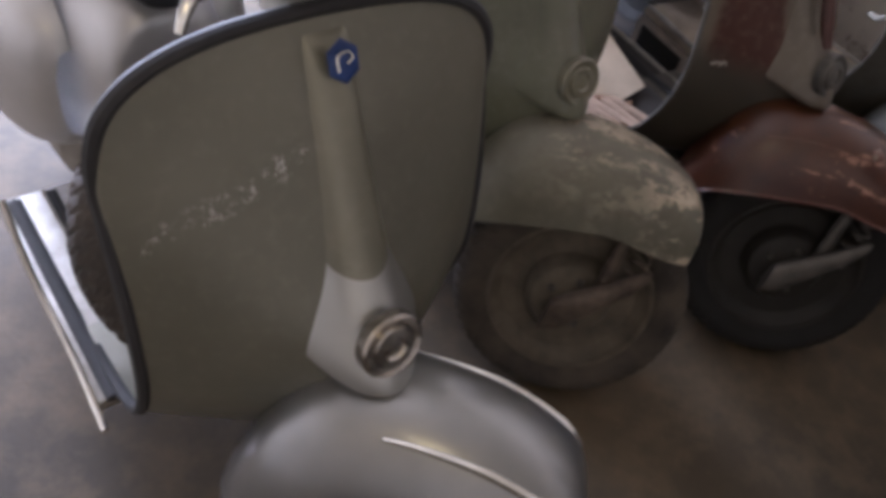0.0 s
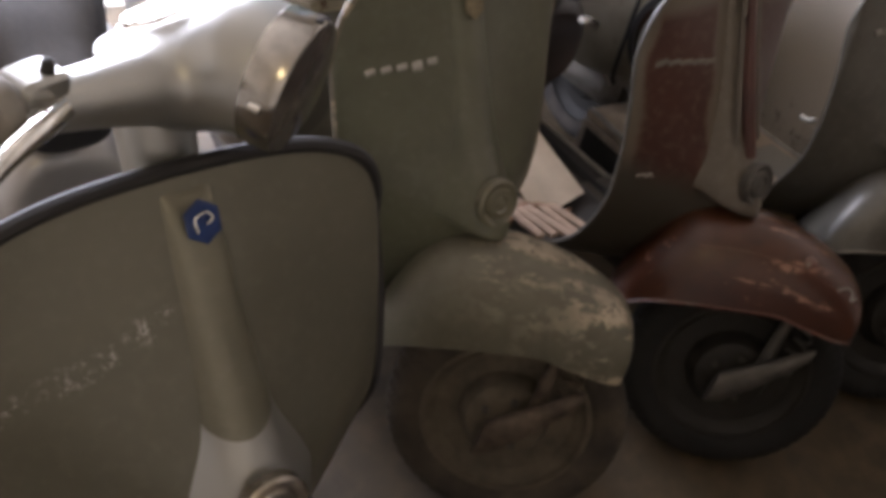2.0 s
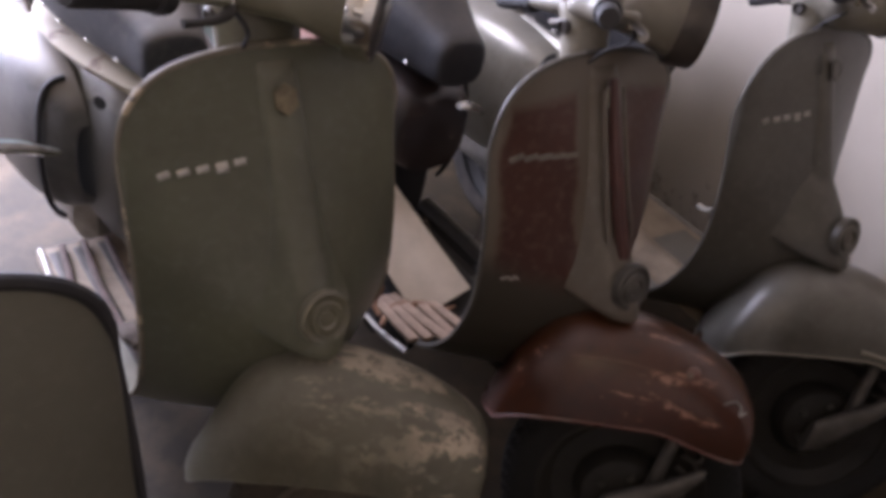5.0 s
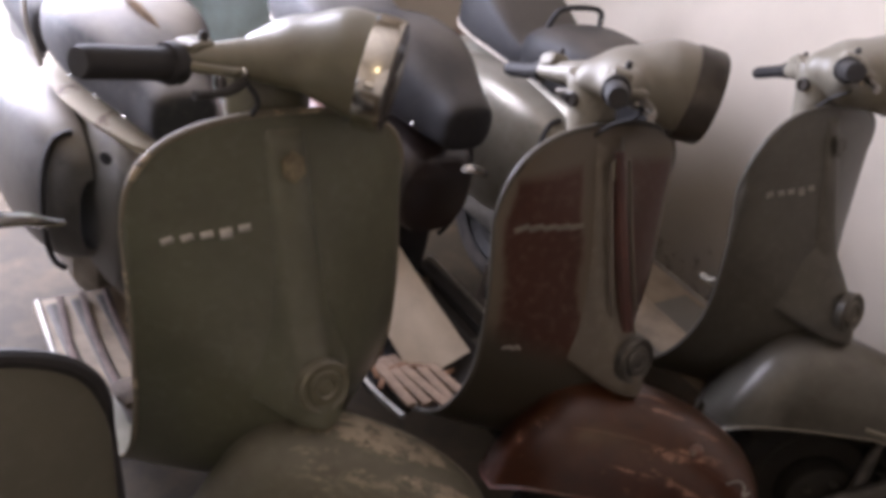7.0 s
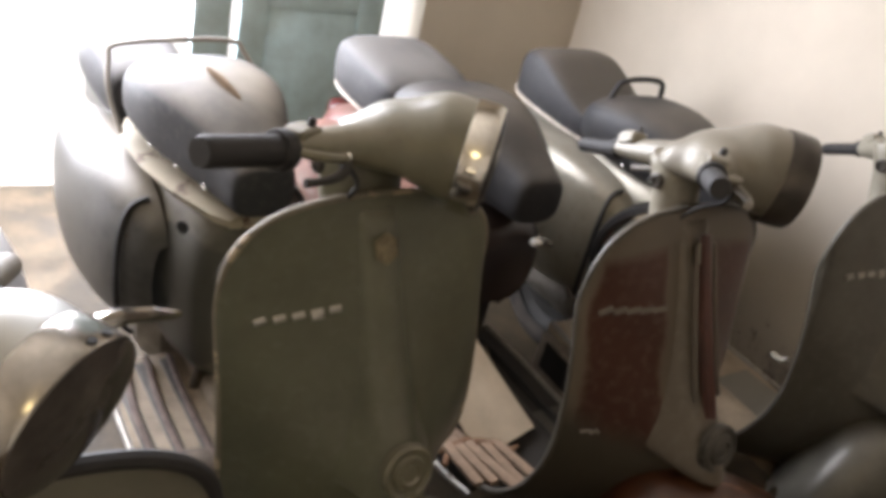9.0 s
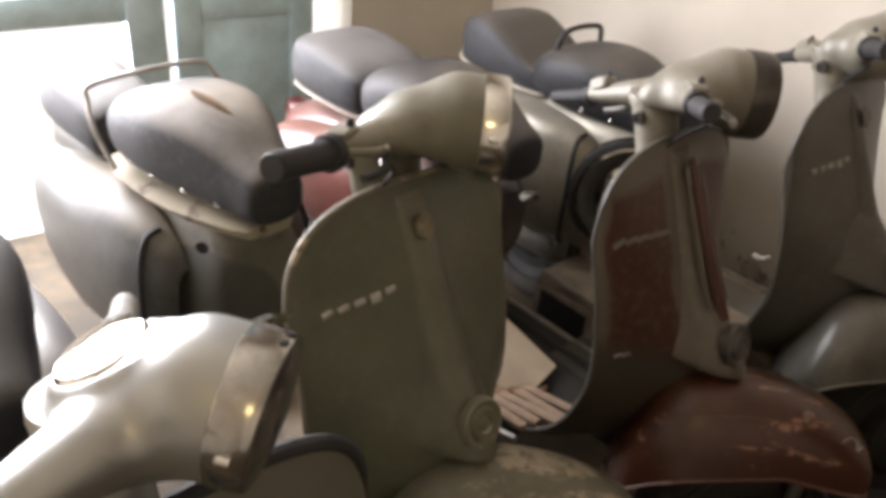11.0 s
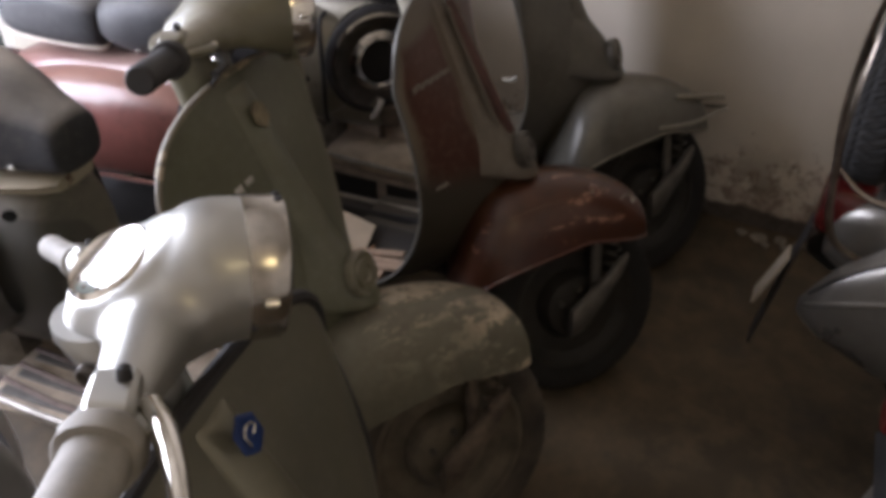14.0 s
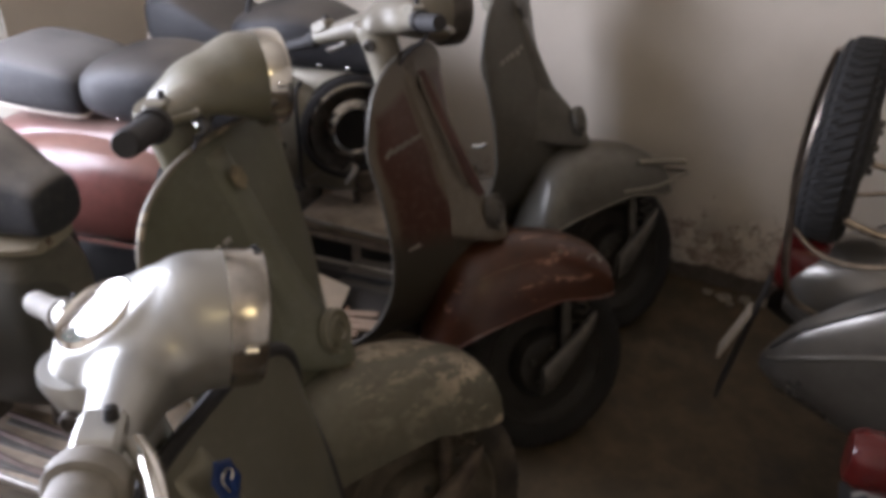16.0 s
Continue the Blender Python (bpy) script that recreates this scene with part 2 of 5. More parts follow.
def scrape_mask(t):
    """A ragged scrape that climbs across one half of the shield."""
    x, y, z = xyz(t)
    line = maths(t, "SUBTRACT", z, maths(t, "ADD", maths(t, "MULTIPLY", x, 0.42), 0.808))
    wob = maths(t, "MULTIPLY", maths(t, "SUBTRACT", noise_tex(t, 14, 3), 0.5), 0.05)
    near = maths(t, "ABSOLUTE", maths(t, "ADD", line, wob))
    band = ramp(t, near, 0.006, 0.02, (1, 1, 1, 1), (0, 0, 0, 1))
    side = maths(t, "MULTIPLY", maths(t, "LESS_THAN", x, -0.04), maths(t, "GREATER_THAN", x, -0.22))
    return maths(t, "MULTIPLY", maths(t, "MULTIPLY", band, ramp(t, noise_tex(t, 75, 5, 0.8), 0.535, 0.63)), side)


def border_mask(t):
    """The unpainted border round the red panels."""
    x, y, z = xyz(t)
    a = maths(t, "ADD", maths(t, "ABSOLUTE", x), maths(t, "MULTIPLY", maths(t, "SUBTRACT", noise_tex(t, 9, 4), 0.5), 0.05))
    outer = ramp(t, a, 0.186, 0.196)
    inner = ramp(t, a, 0.058, 0.066, (1, 1, 1, 1), (0, 0, 0, 1))
    top = ramp(t, maths(t, "ADD", z, maths(t, "MULTIPLY", a, 0.15)), 0.885, 0.905)
    return maths(t, "MAXIMUM", maths(t, "MAXIMUM", outer, inner), top)


def foot_mask(t):
    """The bare dark foot of the shield below the red panels."""
    x, y, z = xyz(t)
    return ramp(t, maths(t, "ADD", z, maths(t, "ADD", maths(t, "MULTIPLY", x, 0.25), maths(t, "MULTIPLY", noise_tex(t, 11, 4), 0.06))), 0.55, 0.60, (1, 1, 1, 1), (0, 0, 0, 1))


SCRAPED = over_base(paint("scraped_silver_paint", (0.150, 0.144, 0.110), 0.32, 0.45, dusty=0.2), scrape_mask, (0.50, 0.49, 0.45))
RED_PANEL = over_base(over_base(paint("red_panel_paint", (0.050, 0.017, 0.009), 0.35, 0.0, dusty=0.1, chips=(0.26, 0.2, 0.15), chip=-0.08, chip_scale=16), border_mask, (0.105, 0.084, 0.060)), foot_mask, (0.045, 0.039, 0.029))


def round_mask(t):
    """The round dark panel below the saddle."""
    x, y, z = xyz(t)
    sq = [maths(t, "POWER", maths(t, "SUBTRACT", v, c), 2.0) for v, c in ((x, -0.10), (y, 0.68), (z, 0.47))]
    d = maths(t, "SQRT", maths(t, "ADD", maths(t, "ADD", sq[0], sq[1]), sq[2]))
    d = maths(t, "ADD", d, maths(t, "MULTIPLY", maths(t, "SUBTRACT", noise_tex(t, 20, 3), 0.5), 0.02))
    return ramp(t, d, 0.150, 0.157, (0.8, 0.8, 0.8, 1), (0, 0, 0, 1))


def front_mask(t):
    """The near-black front of the body below the saddle."""
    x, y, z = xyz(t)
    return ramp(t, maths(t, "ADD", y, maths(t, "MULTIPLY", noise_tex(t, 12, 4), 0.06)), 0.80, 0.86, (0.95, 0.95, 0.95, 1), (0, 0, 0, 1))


BODY_RED = over_base(paint("dark_front_red_paint", (0.155, 0.050, 0.040), 0.32, 0.0, dusty=0.4, chips=(0.40, 0.27, 0.20), chip=-0.03, chip_scale=7, coat=0.2), front_mask, (0.010, 0.008, 0.007))
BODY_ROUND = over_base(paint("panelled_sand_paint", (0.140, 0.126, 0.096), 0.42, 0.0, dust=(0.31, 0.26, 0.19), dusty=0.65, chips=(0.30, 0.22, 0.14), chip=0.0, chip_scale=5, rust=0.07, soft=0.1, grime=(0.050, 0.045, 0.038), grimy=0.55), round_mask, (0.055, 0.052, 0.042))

# ---- mesh helpers ----
def part(name, bm, material, parent, label="", m=None, smooth=True):
    if m is not None:
        bm.transform(m)
    me = bpy.data.meshes.new(name)
    bmesh.ops.recalc_face_normals(bm, faces=bm.faces)
    for f in bm.faces:
        f.smooth = smooth
    bm.to_mesh(me)
    bm.free()
    me.materials.append(material)
    if smooth:
        me.set_sharp_from_angle(angle=radians(38))
    ob = new(name, me)
    ob.parent = parent
    if label:
        tagged(ob, label)
    return ob


def loft(rings, closed=True, caps=True):
    bm = bmesh.new()
    vs = [[bm.verts.new(p) for p in r] for r in rings]
    n = len(rings[0])
    for a, b in zip(vs, vs[1:]):
        for i in range(n if closed else n - 1):
            j = (i + 1) % n
            bm.faces.new((a[i], a[j], b[j], b[i]))
    if caps and closed:
        bm.faces.new(vs[0])
        bm.faces.new(vs[-1])
    return bm


def spline(pts, n):
    """Catmull-Rom through the points, resampled to n."""
    p = np.array(pts, float)
    q = np.vstack([2 * p[0] - p[1], p, 2 * p[-1] - p[-2]])
    out = []
    for s in np.linspace(0, len(p) - 1, n):
        i = min(int(s), len(p) - 2)
        t = s - i
        a, b, c, d = q[i:i + 4]
        out.append(0.5 * (2 * b + (c - a) * t + (2 * a - 5 * b + 4 * c - d) * t * t + (3 * b - a - 3 * c + d) * t ** 3))
    return np.array(out)


def tube(pts, r, n=None, seg=8, closed=False):
    p = spline(pts, n) if n else np.array(pts, float)
    rad = r if hasattr(r, "__len__") else [r] * len(p)
    rad = np.interp(np.linspace(0, 1, len(p)), np.linspace(0, 1, len(rad)), rad)
    rings, ref = [], None
    for i in range(len(p)):
        d = p[(i + 1) % len(p)] - p[i - 1] if closed else p[min(i + 1, len(p) - 1)] - p[max(i - 1, 0)]
        d = d / (np.linalg.norm(d) + 1e-9)
        if ref is None:
            ref = np.cross(d, (0, 0, 1)) if abs(d[2]) < 0.9 else np.cross(d, (1, 0, 0))
        a = ref - d * (ref @ d)
        a /= np.linalg.norm(a)
        b = np.cross(d, a)
        ref = a
        rings.append([p[i] + rad[i] * (math.cos(k) * a + math.sin(k) * b) for k in np.linspace(0, 2 * math.pi, seg, endpoint=False)])
    if closed:
        rings.append(rings[0])
    bm = loft(rings, True, not closed)
    if closed:
        bmesh.ops.remove_doubles(bm, verts=bm.verts, dist=1e-5)
    return bm


def lathe(profile, seg=24, axis="x", caps=True):
    """Profile of (along the axis, radius), turned round it."""
    rings = []
    for a, r in profile:
        ring = []
        for k in np.linspace(0, 2 * math.pi, seg, endpoint=False):
            c, s = r * math.cos(k), r * math.sin(k)
            ring.append({"x": (a, c, s), "y": (c, a, s), "z": (c, s, a)}[axis])
        rings.append(ring)
    return loft(rings, True, caps)


def box(x0, x1, y0, y1, z0, z1, bevel=0.004):
    bm = bmesh.new()
    bmesh.ops.create_cube(bm, size=1, matrix=Matrix.Translation(((x0 + x1) / 2, (y0 + y1) / 2, (z0 + z1) / 2)) @ Matrix.Diagonal((x1 - x0, y1 - y0, z1 - z0, 1)))
    if bevel:
        bmesh.ops.bevel(bm, geom=bm.edges[:], offset=bevel, segments=2, affect="EDGES", profile=0.5)
    return bm


def superring(cx, cy, cz, rx, rz, n=28, p=2.6, flat_bottom=0.0):
    """A ring in a plane across y: a rounded box of half sizes rx, rz."""
    out = []
    for k in np.linspace(0, 2 * math.pi, n, endpoint=False):
        c, s = math.cos(k), math.sin(k)
        x = rx * math.copysign(abs(c) ** (2 / p), c)
        z = rz * math.copysign(abs(s) ** (2 / p), s)
        if z < 0:
            z *= 1 - flat_bottom
        out.append((cx + x, cy, cz + z))
    return out


def sheet(grid, thick):
    """A grid of points as a sheet with thickness along its normals."""
    g = np.array(grid, float)
    du, dv = np.gradient(g, axis=1), np.gradient(g, axis=0)
    nrm = np.cross(du, dv)
    nrm /= np.linalg.norm(nrm, axis=2, keepdims=True) + 1e-9
    a, b = g + nrm * thick / 2, g - nrm * thick / 2
    bm = bmesh.new()
    va = [[bm.verts.new(p) for p in r] for r in a]
    vb = [[bm.verts.new(p) for p in r] for r in b]
    m, n = g.shape[:2]
    for i in range(m - 1):
        for j in range(n - 1):
            bm.faces.new((va[i][j], va[i][j + 1], va[i + 1][j + 1], va[i + 1][j]))
            bm.faces.new((vb[i][j], vb[i + 1][j], vb[i + 1][j + 1], vb[i][j + 1]))
    for i in range(m - 1):
        for j in (0, n - 1):
            bm.faces.new((va[i][j], va[i + 1][j], vb[i + 1][j], vb[i][j]))
    for j in range(n - 1):
        for i in (0, m - 1):
            bm.faces.new((va[i][j], va[i][j + 1], vb[i][j + 1], vb[i][j]))
    return bm


def thing(name, m, label, category, group=""):
    ob = new(name)
    ob.matrix_world = m
    return tagged(ob, label, category, group)


# ---- scooter ----
FLOOR_Z = 0.25
TOP_Z, HALF_W = 0.945, 0.222
CENTRE = [(0.225, TOP_Z), (0.105, 0.70), (0.04, 0.575), (0.030, 0.48), (0.05, 0.385), (0.11, 0.30), (0.24, 0.253), (0.45, 0.25)]
EDGE = [(0.215, 0.79), (0.175, 0.65), (0.16, 0.52), (0.178, 0.425), (0.218, 0.345), (0.28, 0.285), (0.36, 0.255), (0.45, 0.25)]
AXIS_P, AXIS_D = Vector((0, 0.21, 0.885)), Vector((0, 0.43, 0.90)).normalized()
AXLE_Y, AXLE_Z, WHEEL_R = -0.148, 0.195, 0.233


def shield_point(s, u, top=TOP_Z, w=HALF_W, corner=3.0):
    c, e = SHIELD_C[s], SHIELD_E[s]
    a = abs(u)
    g = 1 - max(0.0, 1 - a ** corner) ** (1 / corner)
    f = a ** 1.3
    frac = s / (SHIELD_N - 1)
    blend = g * max(0, 1 - frac * 2.2) + f * min(1, frac * 2.2)
    half = w * (1 - 0.02 * min(1, max(0, (frac - 0.35) / 0.4)))
    return (u * half, c[0] * (1 - f) + e[0] * f, c[1] * (1 - blend) + e[1] * blend)


SHIELD_N = 44
SHIELD_C, SHIELD_E = spline(CENTRE, SHIELD_N), spline(EDGE, SHIELD_N)


def shield_y(x, z, w):
    """How far back the shield's face stands at this height and offset."""
    f = min(1.0, abs(x) / w) ** 1.3
    c, e = (float(np.interp(z, rows[::-1, 1][-24:], rows[::-1, 0][-24:])) for rows in (SHIELD_C, SHIELD_E))
    return c * (1 - f) + e * f


def wheel_parts(parent, m, rim_mat, r=WHEEL_R, hub_mat=None, tyre=None):
    """A wheel round its own centre, axle along x; m places it."""
    t = 0.042
    prof = [(0.036, r - 0.075), (0.043, r - 0.055), (0.045, r - 0.03), (0.038, r - 0.012), (0.026, r - 0.002), (0, r), (-0.026, r - 0.002), (-0.038, r - 0.012), (-0.045, r - 0.03), (-0.043, r - 0.055), (-0.036, r - 0.075)]
    rings = []
    for n, (x, rr) in enumerate(spline(prof, 25)):
        ring = []
        for q in range(216):
            a = 2 * math.pi * q / 216
            cut = 0.005 if 5 <= n <= 19 and ((q + abs(n % 6 - 3)) % 4 < 1 or n in (9, 15)) else 0.0
            ring.append((x, (rr - cut) * math.cos(a), (rr - cut) * math.sin(a)))
        rings.append(ring)
    bm = loft(rings, True, False)
    wheel = part("wheel", lathe([(0.040, r - 0.078), (0.034, r - 0.072), (0.026, r - 0.085), (0.012, r - 0.10), (0.010, 0.03), (-0.010, 0.03), (-0.012, r - 0.10), (-0.026, r - 0.085), (-0.034, r - 0.072), (-0.040, r - 0.078), (-0.036, r - 0.066), (0.036, r - 0.066)], 32), rim_mat, parent, "", m)
    part("tyre", bm, tyre or TYRE, wheel, "black tyre" if tyre else "dusty black tyre", m, False)
    for sx in (-1, 1):
        part("rim_flange", tube([(sx * 0.037, (r - 0.072) * math.cos(k), (r - 0.072) * math.sin(k)) for k in np.linspace(0, 2 * math.pi, 40, endpoint=False)], 0.005, None, 6, True), rim_mat, wheel, "", m)
    part("brake_drum", lathe([(0.052, 0.012), (0.052, 0.03), (0.045, 0.075), (0.02, 0.090), (-0.02, 0.090), (-0.045, 0.075), (-0.055, 0.03), (-0.055, 0.012)], 24), hub_mat or rim_mat, wheel, "", m)
    for k in range(5):
        a = 2 * math.pi * k / 5
        part("wheel_nut", lathe([(-0.060, 0.007), (-0.046, 0.008)], 6), PEWTER, wheel, "", m @ Matrix.Rotation(a, 4, "X") @ Matrix.Translation((0, 0, 0.048)))
    return wheel


def fender_grid(n=30, k=21, w0=0.115, nose=0.0):
    ys = np.linspace(0, 1, n)
    lat = np.linspace(-1, 1, k)
    top = spline([(-0.216, 0.428), (-0.212, 0.470), (-0.165, 0.508), (-0.06, 0.535), (0.07, 0.53), (0.18, 0.47), (0.235, 0.285)], n)
    skirt = np.interp(ys, [0, 0.06, 0.15, 0.3, 0.5, 0.75, 0.9, 1], [0.418, 0.402, 0.388, 0.381, 0.384, 0.325, 0.275, 0.255])
    half = w0 * np.interp(ys, [0, 0.025, 0.07, 0.16, 0.4, 0.75, 0.93, 1], [0.30, 0.52, 0.76, 0.93, 1.0, 0.98, 0.70, 0.18])
    grid = []
    for i in range(n):
        row = []
        for u in lat:
            a = u * math.pi / 2
            x = half[i] * math.copysign(abs(math.sin(a)) ** 0.85, u)
            z = skirt[i] + max(0.012, top[i][1] - skirt[i]) * abs(math.cos(a)) ** 0.75
            row.append((x, AXLE_Y + top[i][0] + 0.078, z))
        grid.append(row)
    return grid


def scooter(name, m, label, o):
    """o: materials and options of one scooter; local front is -y, the column's badge plate stands at y = 0."""
    top = thing(name, m, label, "scooter", o.get("group", ""))
    pm, fm, cm, hm, bm_ = o["shield"], o["fender"], o["column"], o["headset"], o["body"]
    th = radians(o["steer"])
    S = Matrix.Translation(AXIS_P) @ Matrix.Rotation(th, 4, AXIS_D) @ Matrix.Translation(-AXIS_P)

    K = Matrix.Translation(AXIS_P) @ Matrix.Rotation(radians(o.get("fork_steer", o["steer"])), 4, AXIS_D) @ Matrix.Translation(-AXIS_P)
    # leg shield with its rolled or rubber-trimmed edge
    SW, ST = o.get("shield_w", HALF_W), o.get("shield_dz", 0.0)
    shp = lambda a, b: (lambda q: (q[0], q[1], q[2] + ST * max(0, (q[2] - 0.45) / 0.5)))(shield_point(a, b, w=SW))
    us = [math.sin(v) for v in np.linspace(-math.pi / 2, math.pi / 2, 33)]
    sh = part("leg_shield", sheet([[shp(s, u) for u in us] for s in range(SHIELD_N)], 0.005), pm, top)
    last = int(SHIELD_N * (0.93 if o.get("railed_board") else 0.86))
    rim = [shp(s, -1) for s in range(last, 0, -2)] + [shp(0, u) for u in us] + [shp(s, 1) for s in range(1, last, 2)]
    part("edge_trim", tube(rim, o.get("trim_r", 0.005), len(rim) * 2, 8), o.get("trim", pm), sh, o.get("trim_label", ""))

    # column ridge and horn casting
    cw = o.get("col_w", 1.0)
    rings = []
    bx, by, bz_ = o.get("bell", (0, 0, 0))
    bw = o.get("bell_w", 1.0)
    for z, w, d in spline([(TOP_Z - 0.006, 0.022 * cw, 0.001), (0.925, 0.022 * cw, 0.016), (0.86, 0.0235 * cw, 0.022), (0.78, 0.026 * cw, 0.026), (0.72, 0.029 * cw, 0.030), (0.696, 0.031 * cw, 0.033), (0.678, max(0.038 * bw, 0.033 * cw), 0.040), (0.655, max(0.052 * bw, 0.036 * cw), 0.051), (0.625, max(0.065 * bw, 0.042 * cw), 0.062), (0.597, 0.075 * bw, 0.068), (0.575, 0.081 * bw, 0.070), (0.566, 0.082 * bw, 0.068), (0.561, 0.079 * bw, 0.058), (0.558, 0.074 * bw, 0.012)], 43):
        low = min(1.0, max(0.0, (0.70 - z) / 0.07))
        ring = []
        for u in np.linspace(-1, 1, 23):
            g = (1 - low) * (1 - abs(u) ** 2.6) ** 0.6 + low * (0.5 + 0.5 * math.cos(math.pi * abs(u) ** 1.25)) ** o.get("bell_full", 0.8)
            ring.append((bx * low * g + w * u, by * low * g + shield_y(w * u, z, SW) + 0.002 - d * g, bz_ * low * g + z + ST * max(0, (z - 0.45) / 0.5) - (0.010 + 0.010 * low) * g))
        rings.append(ring)
    if o.get("horn", cm) is cm:
        horn = part("horn_casting", loft(rings, False), cm, top)
    else:
        part("column_ridge", loft(rings[:19], False), cm, sh)
        horn = part("horn_casting", loft(rings[18:], False), o["horn"], top)
    dm = pose(bx, by + 0.004, bz_ + 0.604, 70, 0, 0) @ Matrix.Scale(1.06, 4)
    part("round_badge", lathe([(-0.008, 0.040), (0.006, 0.040), (0.009, 0.036), (0.006, 0.031), (0.006, 0.026), (0.011, 0.024), (0.012, 0.015), (0.008, 0.012), (0.010, 0.004)], 28, "z"), o.get("disc", ALLOY), horn, "", dm)

    if o.get("stripe"):
        for sx in (-1, 1):
            part("column_rib", tube([(sx * 0.023, 0.205 - 0.030, 0.90), (sx * 0.026, 0.135 - 0.030, 0.76), (sx * 0.030, 0.085 - 0.032, 0.665)], [0.003, 0.005, 0.003], 14, 6), COLUMN_BEIGE, sh, "rubbed pale rib")
        a, b = Vector((0, 0.205 - 0.022, 0.915)), Vector((0, 0.075 - 0.029, 0.64))
        part("column_stripe", tube([a, a.lerp(b, 0.5) + Vector((0, 0.001, 0)), b + Vector((0, -0.012, 0))], [0.008, 0.014, 0.012], 12, 8), o["stripe"], sh, "narrow red stripe")
    # shield badge and the bars that stand for lettering
    bz = o.get("badge_z", 0.885)
    bmesh_hex = lathe([(0, 0.021), (0.002, 0.021), (0.003, 0.018), (0.002, 0.0175)], 6, "z")
    bdg = part("hexagon_badge", bmesh_hex, o["badge"], sh, o.get("badge_label", ""), pose(0, 0.225 + (bz - TOP_Z) * 0.49 - 0.022, bz, 65, 0, 0) @ Matrix.Diagonal((0.95, 1.12, 1, 1)) @ Matrix.Rotation(radians(30), 4, "Z"), False)
    if o.get("badge_mark"):
        part("badge_mark", tube([(-0.008, -0.009, 0), (-0.008, 0.006, 0), (0.004, 0.010, 0), (0.009, 0.003, 0), (0.002, -0.002, 0)], 0.0014, 14, 6), CHROME, bdg, "pale raised mark", pose(0, 0.225 + (bz - TOP_Z) * 0.49 - 0.022, bz, 65, 0, 0) @ Matrix.Translation((0, 0, 0.005)))
    if o.get("letters"):
        for k in range(5):
            u = o.get("name_u", -0.78) + 0.115 * k
            p = shield_point(3, u)
            q = shield_point(4, u)
            r = shield_point(3, u + 0.02)
            f = np.array(r) - np.array(p)
            f /= np.linalg.norm(f)
            up = np.array((0, 0.4, 0.9))
            n = np.cross(up, f)
            n /= np.linalg.norm(n)
            up = np.cross(f, n)
            mm = Matrix(((*f,), (*(-n),), (*up,))).transposed().to_4x4()
            zt = 0.789 + (0.0005 if o.get("worn_name") else 0.0032) * k
            col = [shield_point(v, u) for v in range(SHIELD_N)]
            v = next(q for q in range(SHIELD_N - 1) if col[q + 1][2] <= zt)
            w = (col[v][2] - zt) / (col[v][2] - col[v + 1][2])
            spot = np.array(col[v]) * (1 - w) + np.array(col[v + 1]) * w
            if o.get("worn_name"):
                bx = box(-0.0135, 0.0135, -0.003, 0.003, -0.0048, 0.0048, 0.001)
            else:
                bx = box(-0.0090, 0.0090, -0.0035, 0.0035, -0.0055 if k != 3 else -0.0105, 0.0055, 0.0015)
            part("name_bar", bx, o["letters"], sh, "worn metal bar of the shield lettering", Matrix.Translation(spot) @ mm)
    # footboard with runners and tunnel
    BW = o.get("board_w", 0.238)
    BR = o.get("board_far", BW)
    fb = part("footboard", box(-BW, BR, 0.31 if o.get("railed_board") or o.get("plain_board") else 0.40, 0.78, 0.218, 0.247, 0.008), o.get("board", WOODY), top)
    for x in () if o.get("plain_board") or o.get("railed_board") else [v for v in (-BW + 0.03, -BW + 0.08, -0.105, 0.105, BW - 0.08, BW - 0.03) if v < BR - 0.02]:
        part("runner", tube([(x, 0.30, 0.263), (x, 0.45, 0.256), (x, 0.6, 0.256), (x * 0.9, 0.76, 0.256)], 0.007, 10, 6), o.get("runner", RUNNER), fb)
        part("runner_strip", box(x - 0.011, x + 0.011, 0.32, 0.75, 0.247, 0.2535, 0.001), o.get("strip", PEWTER), fb)
    for sx in (-1, 1):
        edge_x = BW if sx < 0 else BR
        part("board_edge", tube([(sx * (edge_x + 0.006), 0.262, 0.248) if o.get("railed_board") else (sx * (edge_x - 0.012), 0.29, 0.262), (sx * edge_x, 0.40, 0.248), (sx * edge_x, 0.6, 0.246), (sx * (edge_x - 0.01), 0.775, 0.246)], 0.007, 16, 8), CHROME if o.get("railed_board") else ALLOY, fb, "bright edge strip")
        if o.get("railed_board"):
            for inner, wide in ((BW - 0.026, 0.030), (BW - 0.088, 0.020), (BW - 0.140, 0.020)):
                part("rubber_strip", tube([(sx * inner, 0.305, 0.262), (sx * inner, 0.40, 0.252), (sx * inner, 0.765, 0.252)], wide * 0.42, 14, 8), RUBBER, fb, "dark rubber strip", Matrix.Diagonal((1, 1, 0.45, 1)) @ Matrix.Translation((0, 0, 0.304)))
                if inner < BW - 0.05:
                    part("strip_edge", tube([(sx * (inner + wide * 0.6), 0.30, 0.266), (sx * (inner + wide * 0.6), 0.40, 0.254), (sx * (inner + wide * 0.6), 0.765, 0.254)], 0.0035, 14, 6), CHROME, fb, "bright strip edge")
    if o.get("plain_board"):
        for sx in (-1, 1):
            fr = part("board_side_frame", box(sx * BW - 0.008, sx * BW + 0.008, 0.36, 0.78, 0.09, 0.216, 0.003), WOODY, fb, "side frame with two dark openings")
            for y0, y1 in ((0.385, 0.555), (0.585, 0.755)):
                part("opening", box(sx * (BW + 0.004) - 0.006, sx * (BW + 0.004) + 0.006, y0, y1, 0.115, 0.200, 0.001), HOLE, fr)
